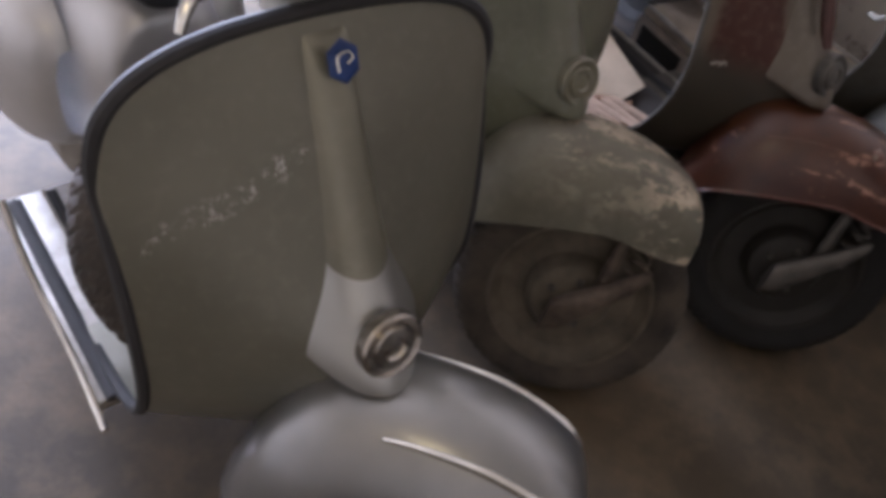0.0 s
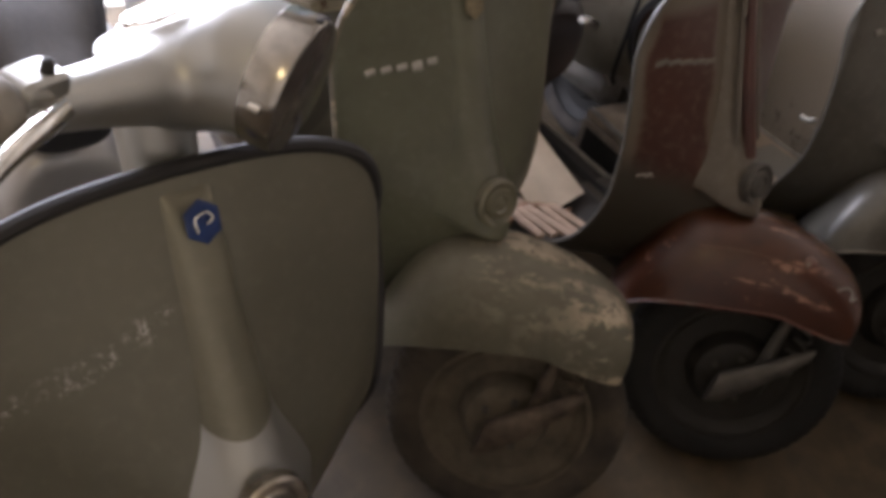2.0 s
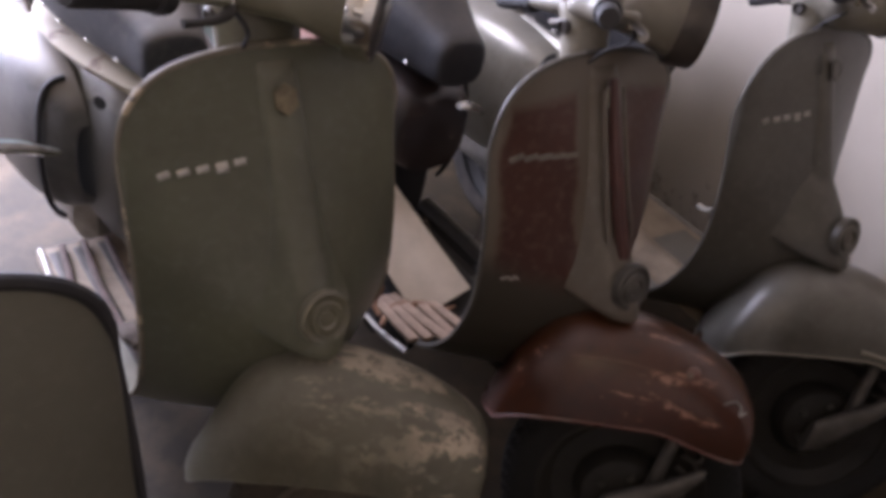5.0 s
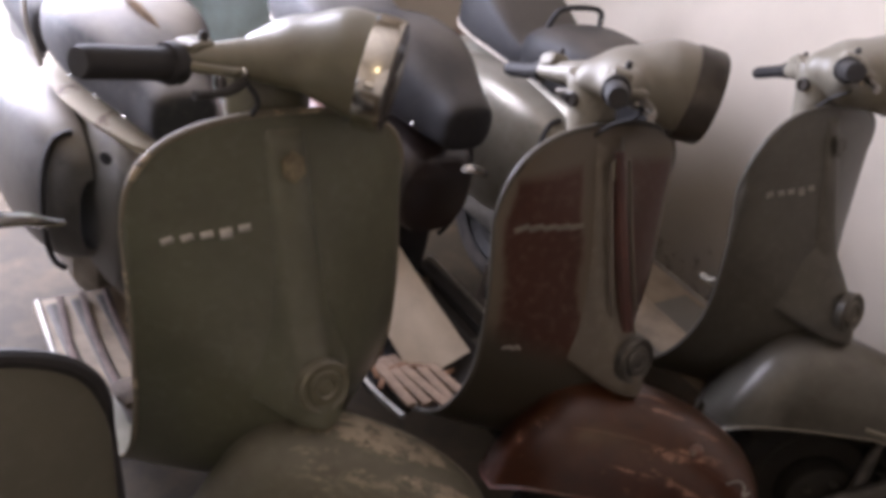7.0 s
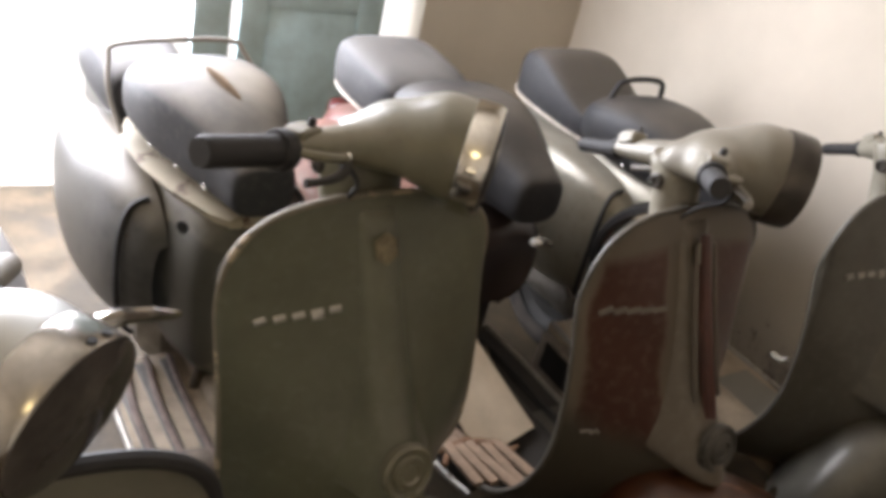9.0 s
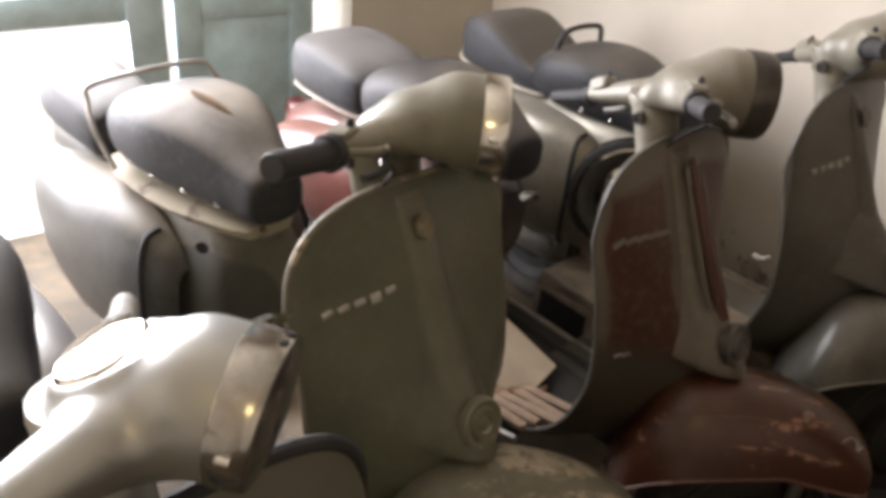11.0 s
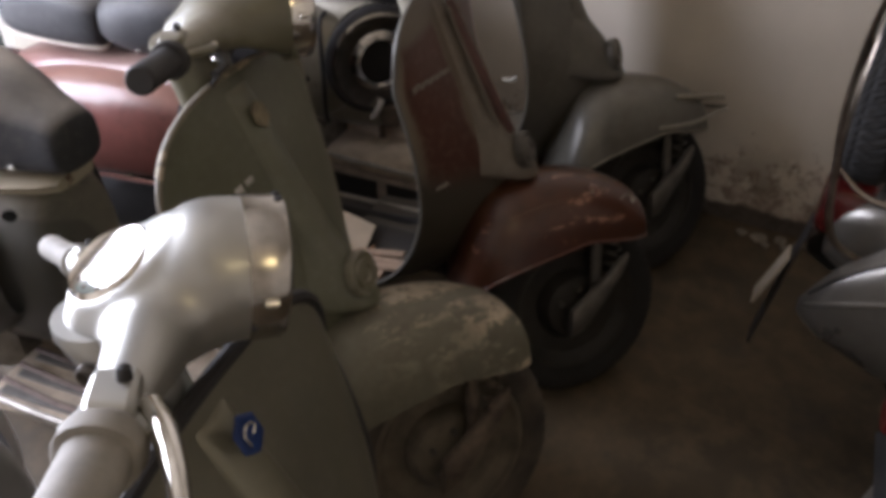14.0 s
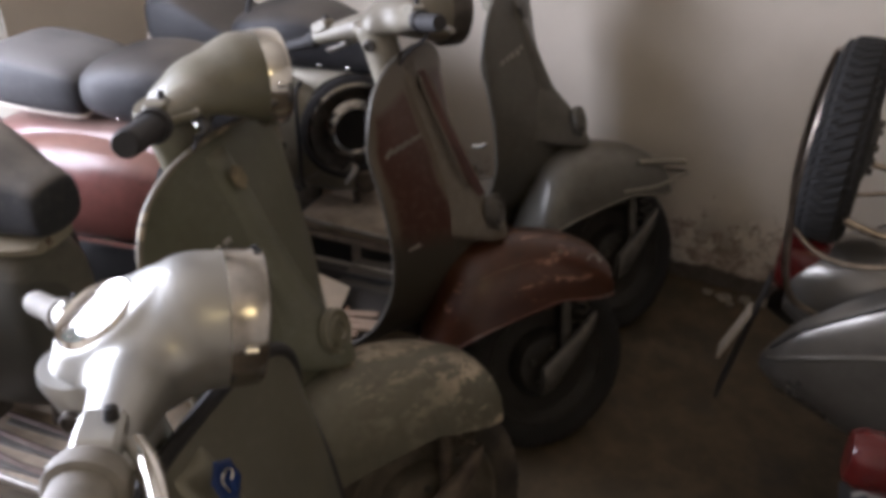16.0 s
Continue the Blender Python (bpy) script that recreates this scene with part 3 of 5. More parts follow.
    part("floor_tunnel", loft([[(0.065 * math.cos(k), y, 0.246 + h * math.sin(k)) for k in np.linspace(0, math.pi, 11)] for y, h in ((0.10, 0.03), (0.3, 0.03), (0.6, 0.035), (0.78, 0.07))], False), o.get("board", WOODY), fb)

    if o.get("spare"):
        wheel_parts(top, pose(-0.045, 0.305, 0.545, -27, 0, 0) @ Matrix.Rotation(radians(90), 4, "Z") @ Matrix.Scale(0.93, 4), GREY_RIM)

    # rear body
    stations = [(0.615, 0.075, 0.30, 0.60), (0.63, 0.10, 0.28, 0.66), (0.70, 0.12, 0.26, 0.69), (0.85, 0.14, 0.25, 0.70), (1.05, 0.145, 0.27, 0.70), (1.25, 0.125, 0.33, 0.675), (1.40, 0.095, 0.40, 0.62), (1.47, 0.06, 0.44, 0.57)]
    if o.get("body_low"):
        part("engine_bay", loft([superring(0, y, 0.36, w, 0.11, 20, 4) for y, w in ((0.70, 0.07), (0.72, 0.09), (1.0, 0.11), (1.25, 0.08))]), RUBBER, top, "black engine bay below the body")
        stations = [(y, w, max(a, o["body_low"]), b) for y, w, a, b in stations]
    sp = spline(stations, 22)
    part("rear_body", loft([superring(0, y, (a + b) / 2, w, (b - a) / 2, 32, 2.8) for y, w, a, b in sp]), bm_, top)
    for sx, key in ((-1, "right"), (1, "left")):
        mode = o.get(key, "cowl")
        cst = spline([(0.715, 0.03, 0.09), (0.745, 0.065, 0.135), (0.83, 0.105, 0.18), (1.0, 0.13, 0.20), (1.16, 0.12, 0.19), (1.32, 0.09, 0.15), (1.39 + o.get("cowl_tail", 0.0), 0.062, 0.105), (1.43 + o.get("cowl_tail", 0.0), 0.036, 0.06), (1.455 + o.get("cowl_tail", 0.0), 0.003, 0.02)], 26)
        tail_up, tail_down = ((1, 1.0, 0.85), (1, 0.82, 0.5)) if o.get("tail_point") else ((1, 1, 1), (1, 1, 1))
        mat = o.get(key + "_mat", o.get("cowl", bm_))
        if mode:
            cow = part("side_cowl", loft([[(sx * (0.10 + w * max(0, math.sin(k)) ** 0.55 * 1.0 + 0.02), y, 0.47 - o.get("droop", 0.03) * (y - 1.0) + h * o.get("cowl_h", 1.0) * math.cos(k) * (float(np.interp(y, [1.1, 1.3, 1.45], tail_up)) if math.cos(k) > 0 else o.get("cowl_low", 0.85) * float(np.interp(y, [1.1, 1.3, 1.45], tail_down)))) for k in np.linspace(0.0, math.pi, 19)] for y, w, h in cst], False), mat, top)
            if o.get("crest"):
                rows = [(y, w, h) for y, w, h in cst[6:24]]
                for lift, mat_, rad, lab in ((0.93, HOLE, 0.0035, "dark panel gap"), (0.45, mat, 0.006, "raised crest")):
                    k = math.acos(lift)
                    part("panel_gap" if mat_ is HOLE else "crest", tube([(sx * (0.10 + w * math.sin(k) ** 0.55 + 0.021), y, 0.47 - o.get("droop", 0.03) * (y - 1.0) + h * o.get("cowl_h", 1.0) * lift * float(np.interp(y, [1.1, 1.3, 1.45], tail_up))) for y, w, h in rows], rad, 40, 6), mat_, cow, lab)
            if not o.get("no_seal"):
                part("cowl_trim", tube([(sx * (0.10 + 0.085 * max(0.0, math.sin(k)) ** 0.5 + 0.022), 0.762 + 0.02 * math.cos(k) ** 2, 0.477 + 0.165 * math.cos(k)) for k in np.linspace(0.05, math.pi - 0.3, 15)], 0.0065, 26, 6), RUBBER, cow, "black rubber cowl seal")
    if o.get("cover"):
        cmat, inner = o["cover"]
        cx, cy, cz, ca, cs = o.get("cover_at", (-0.035, 0.625, 0.54, -16, 1.0))
        cmx = pose(cx, cy, cz, 0, 0, ca) @ Matrix.Scale(cs, 4)
        prof = [(0.03, 0.120), (-0.012, 0.117), (-0.018, 0.108), (-0.013, 0.072), (-0.020, 0.064), (-0.024, 0.057), (-0.019, 0.050), (-0.002, 0.048)] if inner else [(0.05, 0.119), (-0.004, 0.118), (-0.012, 0.110), (-0.020, 0.06), (-0.022, 0.002)]
        cv = part("round_cover", lathe(prof, 36, "y", not inner), cmat, top, "round panel below the seat", cmx)
        if inner:
            part("cover_seal", tube([(0.118 * math.cos(k), -0.006, 0.118 * math.sin(k)) for k in np.linspace(0, 2 * math.pi, 36, endpoint=False)], 0.011, None, 6, True), RUBBER, cv, "", cmx)
            part("cover_hole", lathe([(-0.006, 0.050), (-0.008, 0.002)], 28, "y"), inner, cv, "dark round inlet", cmx)
            part("bolt_hole", lathe([(-0.0175, 0.009), (-0.0179, 0.001)], 14, "y"), inner, cv, "", cmx @ Matrix.Translation((0.055, 0, 0.068)))
            part("fuel_lever", tube([(-0.005, -0.022, -0.090), (-0.018, -0.034, -0.108), (-0.034, -0.036, -0.128)], [0.009, 0.008, 0.006], 10, 8), ALLOY, cv, "short dull lever", cmx)
            part("tap_block", loft([superring(0.02, y, -0.135, w, 0.026, 14, 4) for y, w in ((-0.004, 0.024), (-0.030, 0.024), (-0.036, 0.018))]), RUSTY, cv, "rusty brown tap", cmx)
    if o.get("engine_panel"):
        ep = part("engine_shroud", loft([superring(-0.165, y, 0.36, w, 0.085, 24, 4) for y, w in ((0.735, 0.03), (0.75, 0.055), (1.0, 0.085), (1.12, 0.07))]), RUBBER, top, "black slotted engine shroud")
        part("shroud_edge", tube([(-0.19, 0.735, 0.44), (-0.228, 0.80, 0.446), (-0.252, 1.0, 0.448)], 0.005, 14, 6), PINK_RED, ep)
        for q in range(6):
            part("slot", box(-0.004, 0.004, -0.018, 0.018, -0.003, 0.003, 0.001), ALLOY, ep, "", pose(-0.222, 0.80, 0.33 + q * 0.016, 0, 0, 8))
    if o.get("kick"):
        part("kick_lever", tube([(-0.16, 0.80, 0.30), (-0.185, 0.84, 0.36), (-0.20, 0.90, 0.44), (-0.235, 0.93, 0.455)], [0.009, 0.008, 0.008, 0.010], 14, 8), CHROME, top, "chrome kick-start lever")
    if o.get("catch"):
        part("seat_catch", tube([(0.02, 0.575, 0.655), (0.055, 0.585, 0.645), (0.11, 0.61, 0.615), (0.15, 0.64, 0.585)], [0.009, 0.011, 0.011, 0.007], 14, 8), CHROME, top, "chrome catch below the seat")
    if o.get("bumper"):
        part("fender_bumper", tube([(-0.105, -0.16, 0.475), (-0.10, -0.30, 0.475), (-0.06, -0.375, 0.47), (0.06, -0.375, 0.47), (0.10, -0.30, 0.475), (0.105, -0.16, 0.475)], 0.008, 26, 8), GREY_BEIGE, top, "front bumper bar", K)
        part("lower_bumper", tube([(-0.112, -0.10, 0.395), (-0.115, -0.22, 0.405), (-0.105, -0.32, 0.432), (-0.06, -0.39, 0.440), (0.06, -0.39, 0.440), (0.105, -0.32, 0.432), (0.115, -0.22, 0.405), (0.112, -0.10, 0.395)], 0.006, 34, 8), GREY_BEIGE, top, "lower bumper bar", K)
    if o.get("hole"):
        part("tap_hole", lathe([(0, 0.013), (0.004, 0.013)], 16, "y"), HOLE, top, "dark round hole", pose(-0.113, 0.668, 0.640, 0, 0, -58))

    # rear wheel, engine, stand
    wheel_parts(top, pose(0.0, 1.02, AXLE_Z), o.get("rim", GREY_RIM))
    part("engine", loft([superring(-0.07, y, 0.27, w, 0.085, 20) for y, w in ((0.80, 0.03), (0.84, 0.07), (1.05, 0.09), (1.12, 0.06))]), ALLOY, top)
    for sx in (-1, 1):
        part("stand_leg", tube([(sx * 0.06, 0.66, 0.28), (sx * 0.11, 0.63, 0.15), (sx * 0.17, 0.62, GROUND + 0.010)], 0.011, 12, 8), RUSTY, top)
    tl = part("tail_lamp", loft([superring(0, y, o.get("tail_z", 0.555), w, h, 20) for y, w, h in [(y + o.get("tail_dy", 0.0), w * o.get("tail_s", 1.0), h * o.get("tail_s", 1.0)) for y, w, h in ((1.40, 0.03, 0.035), (1.44, 0.035, 0.042), (1.50, 0.035, 0.042), (1.515, 0.028, 0.034))]]), TAIL, top, "red tail lamp lens")

    # front wheel, fork, fender
    fen = part("front_fender", sheet(fender_grid(), 0.004), fm, top, o.get("fender_label", ""), K)
    g = fender_grid()
    edge = [r[0] for r in g] + [r[-1] for r in g[::-1]]
    part("fender_lip", tube(edge, o.get("lip_r", 0.0036), 90, 6), o.get("lip", fm), fen, "", K)
    if o.get("fender_strips"):
        for u in (5, 15):
            part("fender_strip", tube([Vector(r[u]) + Vector((0.004 if u > 10 else -0.004, 0, 0.003)) for r in g[4:20]], [0.003, 0.007, 0.007, 0.003], 24, 6), CHROME, fen, "chrome strip", K)
    if o.get("fender_badge"):
        def over(i, j, lift=0.003):
            v = Vector(g[i][j])
            return v + (v - Vector((0, v.y, 0.42))).normalized() * lift
        part("fender_boss", lathe([(0.0, 0.013), (0.004, 0.012), (0.007, 0.007), (0.008, 0.001)], 16, "x"), HORN_RED, fen, "small round boss", K @ Matrix.Translation(over(14, 5)) @ Matrix.Rotation(radians(200), 4, "Y"))
        part("fender_badge", tube([over(11, 4, 0.004), over(10, 5, 0.005), over(9, 5, 0.004), over(9, 4, 0.005), over(8, 5, 0.004)], 0.0022, 16, 6), ALLOY, fen, "twisted bright wire of a lost badge", K)
        part("fender_crease", tube([over(i, 4, 0.0005) for i in range(6, 23)], 0.0018, 30, 5), HORN_RED, fen, "rubbed raised line", K)
    wm = K @ pose(0.005, AXLE_Y, AXLE_Z)
    w = wheel_parts(top, wm, o.get("rim", GREY_RIM), hub_mat=o.get("hub"), tyre=o.get("tyre"))
    fork = part("front_fork", tube([(0.045, -0.12, 0.47), (0.066, -0.135, 0.36), (0.072, -0.15, 0.25), (0.07, AXLE_Y + 0.06, AXLE_Z + 0.01)], 0.017, 16, 10), o.get("fork", ALLOY), top, "", K)
    arm = [superring(0, y * 1.15, z * 1.15, wx * 1.2, wz * 1.2, 16) for y, z, wx, wz in ((0.040, -0.015, 0.012, 0.030), (0.012, 0.005, 0.014, 0.036), (-0.035, 0.055, 0.013, 0.026), (-0.072, 0.102, 0.011, 0.018), (-0.084, 0.118, 0.006, 0.010))]
    part("link_arm", loft(arm), o.get("fork", ALLOY), fork, "", K @ pose(-0.095, AXLE_Y, AXLE_Z))
    hel = [(-0.066 + 0.016 * math.cos(k), AXLE_Y - 0.075 + 0.016 * math.sin(k), 0.25 + 0.0042 * k) for k in np.linspace(0, 36, 120)]
    part("spring", tube(hel, 0.0035, None, 5), o.get("fork", ALLOY), fork, "", K)
    part("damper", tube([(-0.064, AXLE_Y - 0.035, 0.22), (-0.06, AXLE_Y - 0.03, 0.42)], [0.014, 0.014, 0.010], 6, 10), o.get("fork", ALLOY), fork, "", K)

    headset(top, S, o)
    return top


def cone_field(p, a, b, ra, rb):
    """Distance to a round cone between a and b."""
    a, d = np.array(a), np.array(b) - np.array(a)
    h = np.clip(((p - a) @ d) / (d @ d), 0, 1)
    return np.linalg.norm(p - a - h[..., None] * d, axis=-1) - (ra + (rb - ra) * h)


def melt(u, v, k):
    """Join two distance fields with a fillet of about k."""
    h = np.clip(0.5 + 0.5 * (v - u) / k, 0, 1)
    return v * (1 - h) + u * h - k * h * (1 - h)


def melt_cut(u, v, k):
    """The overlap of two distance fields with a rounded edge of about k."""
    h = np.clip(0.5 - 0.5 * (v - u) / k, 0, 1)
    return v * (1 - h) + u * h + k * h * (1 - h)


def skin(field, low, high, step):
    """Surface of a distance field as quads, one vertex in each cell that it crosses."""
    ax = [np.arange(l, h + step, step) for l, h in zip(low, high)]
    f = field(np.stack(np.meshgrid(*ax, indexing="ij"), -1))
    inside = f < 0
    n = [len(v) - 1 for v in ax]
    count = sum(inside[i:i + n[0], j:j + n[1], k:k + n[2]].astype(int) for i in (0, 1) for j in (0, 1) for k in (0, 1))
    cells = np.argwhere((count > 0) & (count < 8))
    idx = -np.ones(n, int)
    idx[tuple(cells.T)] = np.arange(len(cells))
    p = np.array(low) + (cells + 0.5) * step
    e = 0.001
    for _ in range(5):
        g = np.stack([(field(p + d) - field(p - d)) / (2 * e) for d in np.eye(3) * e], -1)
        p = p - np.clip(field(p), -step, step)[:, None] * g / (np.linalg.norm(g, axis=1, keepdims=True) + 1e-6)
    quads = []
    for d in range(3):
        u, v = (d + 1) % 3, (d + 2) % 3
        s0, s1 = [slice(None)] * 3, [slice(None)] * 3
        s0[d], s1[d] = slice(None, -1), slice(1, None)
        for c in np.argwhere(inside[tuple(s0)] != inside[tuple(s1)]):
            if c[u] == 0 or c[v] == 0 or c[u] >= n[u] or c[v] >= n[v]:
                continue
            q = []
            for du, dv in ((0, 0), (1, 0), (1, 1), (0, 1)):
                w = c.copy()
                w[u] -= du
                w[v] -= dv
                q.append(idx[tuple(w)])
            if min(q) >= 0:
                quads.append(q)
    bm = bmesh.new()
    vs = [bm.verts.new(v) for v in p]
    for q in quads:
        bm.faces.new([vs[i] for i in q])
    return bm


def headset(top, S, o):
    hm = o["headset"]
    H = S @ Matrix.Translation((o.get("head_dx", 0.0), 0.268 + o.get("head_dy", 0.0), 1.022 + o.get("head_dz", 0.0))) @ Matrix.Rotation(radians(o.get("head_pitch", -6)), 4, "X") @ Matrix.Scale(o.get("head_s", 1.0), 4)
    TL = Matrix.Translation((0, 0.01, 0)) @ Matrix.Rotation(radians(o.get("bar_turn", 0.0)), 4, "Z") @ Matrix.Translation((0, -0.01, 0))
    T = H @ TL
    pod, drop = o.get("speedo"), o.get("drop", 0.010)
    dz = o.get("bar_dz", 0.0)
    side = {-1: TL, 1: o.get("left_bar", TL)}
    if o.get("right_grip"):
        inner, outer = ((top.matrix_world @ H).inverted() @ Vector(v) for v in o["right_grip"])
        p0, p1 = Vector((-0.2, 0.031, -0.031)), Vector((-0.335, 0.060, -0.045))
        side[-1] = Matrix.Translation(inner) @ (p1 - p0).rotation_difference(outer - inner).to_matrix().to_4x4() @ Matrix.Scale((outer - inner).length / (p1 - p0).length, 4) @ Matrix.Translation(-p0)
    arms = [[tuple(side[sx] @ Vector((sx * x, y, z + dz * x / 0.186))) for x, y, z in ((0.014, -0.045, -0.006 - drop), (0.095, -0.010, -0.012 - drop * 0.6), (0.186, 0.027, -0.028))] for sx in (-1, 1)]
    if o.get("right_grip"):
        arms[0] = [(-0.014, -0.045, -0.006 - drop), tuple(Vector((-0.014, -0.045, -0.006 - drop)).lerp(inner, 0.55)), tuple(inner)]

    facing = (top.matrix_world @ H).to_3x3().inverted() @ Vector((-0.32, 0.25, 0.91))
    lean = Vector((0, 0, 1)).rotation_difference(facing).to_matrix().to_4x4()
    level = np.array(facing.normalized())

    def field(p):
        f = cone_field(p, (0, -0.16, 0.004), (0, -0.105, 0.004), 0.0785, 0.0765)
        f = melt(f, cone_field(p, (0, -0.105, 0.004), (0, -0.030, -0.004 - drop), 0.0755, 0.058), 0.016)
        f = melt(f, cone_field(p, (0, -0.030, -0.004 - drop), (0, 0.012, -0.012 - drop), 0.058, 0.040), 0.016)
        for a in arms:
            f = melt(f, np.minimum(cone_field(p, a[0], a[1], 0.052, 0.031), cone_field(p, a[1], a[2], 0.031, 0.019)), 0.036)
        if pod:
            f = melt(f, np.maximum(cone_field(p, (0, -0.010, -0.022), (-0.002, 0.002, 0.05), 0.044, 0.0505), (p - np.array((-0.002, -0.002, 0.015))) @ level), 0.026)
        if o.get("flat_under"):
            f = melt_cut(f, -(p[..., 2] + 0.044 + 0.30 * np.maximum(0, -0.060 - p[..., 1])), 0.012)
        return np.maximum(f, -0.136 - p[..., 1])

    hs = part("headset", skin(field, (-0.22, -0.15, -0.10), (0.22, 0.12, 0.11), 0.0065), hm, top, "", H)
    nw = o.get("neck_w", 0.040)
    nf, nd = o.get("neck_f", 0.0), o.get("neck_dy", 0.03)
    part("neck", loft([[(w * math.cos(k), y + nd + (d + (nf if math.sin(k) < 0 else 0)) * math.sin(k), z) for k in np.linspace(0, 2 * math.pi, 28, endpoint=False)] for y, z, w, d in ((0.222, 0.88, nw * 0.97, 0.034), (0.240, 0.945, nw, 0.038), (0.252, 0.975, nw * 1.02, 0.042), (0.262, 0.992, nw * 1.02, 0.042), (0.265, 1.002, nw * 0.96, 0.038))]), o.get("neck", hm), hs)
    part("steering_lock", lathe([(0.0, 0.013), (0.007, 0.013), (0.009, 0.010), (0.004, 0.008), (0.004, 0.002)], 18, "z"), DARK_RIM, hs, "", pose(-nw * 0.97, 0.250 + nd, 0.968, 0, -90, 0))
    rm = H @ Matrix.Translation((0, -0.135, 0.005)) @ Matrix.Scale(1.045, 4)
    rw = o.get("rim_w", 0.03)
    peak = o.get("peak", 0.0)

    def hooded(rows, seg):
        """A turned rim or glass whose front leans out towards its top by the peak."""
        return loft([[(r * math.cos(k), a - peak * f * (0.5 + 0.5 * r / 0.077 * math.sin(k)), r * math.sin(k)) for k in np.linspace(0, 2 * math.pi, seg, endpoint=False)] for a, r, f in rows])

    rimp = part("headlamp_rim", hooded([(0.004, 0.072, 0), (0.004, 0.0768, 0), (0.0, 0.0776, 0), (-rw * 0.6, 0.0774, 0.6), (-rw, 0.0765, 1), (-rw - 0.003, 0.0748, 1), (-rw - 0.001, 0.0725, 1), (-rw * 0.8, 0.071, 0.8)], 44), o.get("rim_mat", CHROME), hs, "", rm)
    part("headlamp_glass", hooded([(-rw + 0.002, 0.0745, 1), (-rw - 0.004, 0.0738, 1), (-rw - 0.008, 0.060, 1), (-rw - 0.012, 0.03, 1), (-rw - 0.013, 0.002, 1)], 28), GLASS_LENS, rimp, "dark glossy headlamp glass", rm)
    if peak:
        for sx in (-1, 1):
            part("rim_hole", lathe([(-0.004, 0.0042), (0.0012, 0.0042), (0.0012, 0.003)], 12, "z"), HOLE, rimp, "dark screw hole", rm @ pose(sx * 0.010, -rw - peak * 0.62, 0.0768, -2, sx * 7, 0))
    if not o.get("no_clip"):
        part("rim_screw", lathe([(-0.012, 0.003), (-0.012, 0.005), (0.0, 0.005), (0.002, 0.003)], 12, "y"), CHROME, rimp, "", rm @ Matrix.Translation((-0.078, -0.008 - peak * 0.3, -0.012)))
    for sx in (-1, 1):
        T = H @ side[sx] @ Matrix.Translation((0, 0, 0 if sx < 0 and o.get("right_grip") else dz))
        gr, gl = o.get("grip_r", 0.018), o.get("grip_l", 0.335)
        if sx > 0 and o.get("slim_left"):
            gr *= 0.8
        part("grip", tube([(sx * 0.178, 0.026, -0.027), (sx * 0.183, 0.027, -0.028), (sx * 0.196, 0.030, -0.030), (sx * 0.20, 0.031, -0.031), (sx * 0.25, 0.042, -0.036), (sx * (gl - 0.01), 0.031 + (gl - 0.21) * 0.216, -0.031 - (gl - 0.21) * 0.104), (sx * gl, 0.031 + (gl - 0.20) * 0.216, -0.031 - (gl - 0.20) * 0.104)], [gr * 1.2, gr * 1.35, gr * 1.35, gr * 1.05, gr, gr, gr * 0.85], 30, 18), o.get("grip", RUBBER), hs, "", T)
        lm = o.get("lever_mat", ALLOY)
        if not o.get("own_levers"):
            lev = part("lever", tube([(sx * 0.112, -0.022, -0.024), (sx * 0.140, -0.036, -0.034), (sx * 0.172, -0.040, -0.042), (sx * 0.200, -0.034, -0.048), (sx * 0.216, -0.026, -0.052)], [0.009, 0.007, 0.006, 0.005, 0.006], 18, 9), lm, hs, "", T)
            part("lever_bracket", tube([(sx * 0.096, -0.010, -0.012), (sx * 0.125, -0.026, -0.020), (sx * 0.165, -0.022, -0.022), (sx * 0.186, 0.010, -0.026)], 0.0065, 16, 8), hm, hs, "", T)
            part("pivot_bolt", lathe([(-0.016, 0.003), (-0.013, 0.006), (0.010, 0.006), (0.013, 0.003)], 10, "z"), CHROME, lev, "", T @ pose(sx * 0.124, -0.028, -0.026))
        sw = part("switch_block", loft([superring(x, y, z, w, h, 16, 4) for x, y, z, w, h in ((0, -0.017, 0, 0.018, 0.008), (0, -0.013, 0, 0.022, 0.012), (0, 0.012, 0, 0.022, 0.012), (0, 0.016, 0, 0.018, 0.008))]), o.get("switch_mat", hm), hs, "", T @ pose(sx * 0.160, 0.022, -0.006, 0, sx * 14, sx * 8))
        part("switch_knob", lathe([(0, 0.006), (0.010, 0.005), (0.012, 0.002)], 10, "z"), RUBBER, sw, "", T @ pose(sx * 0.158, 0.014, 0.006, 0, sx * 10, 0))
    part("control_cable", tube([(-0.10, -0.020, -0.030), (-0.075, -0.030, -0.052), (-0.045, -0.015, -0.072), (-0.030, 0.005, -0.10)], 0.0035, 18, 6), RUBBER, hs, "", T)
    if pod:
        sm = H @ Matrix.Translation((-0.002, -0.002, 0.015)) @ lean @ Matrix.Scale(1.13, 4)
        bez = part("speedometer", lathe([(-0.004, 0.040), (0.0, 0.043), (0.008, 0.044), (0.013, 0.040), (0.010, 0.036)], 36, "z"), CHROME, hs, "chrome-ringed speedometer", sm)
        part("dial", lathe([(0.009, 0.037), (0.011, 0.002)], 32, "z"), WHITE_DIAL, bez, "white dial", sm)
        part("needle", box(-0.0012, 0.0012, -0.004, 0.028, 0.0112, 0.0120, 0), GRIP_GREY, bez, "", sm @ Matrix.Rotation(radians(150), 4, "Z"))
        for q in range(9):
            part("dial_mark", box(-0.0009, 0.0009, 0.029, 0.033, 0.0100, 0.0108, 0), GRIP_GREY, bez, "", sm @ Matrix.Rotation(radians(-120 + 30 * q), 4, "Z"))
    return hs


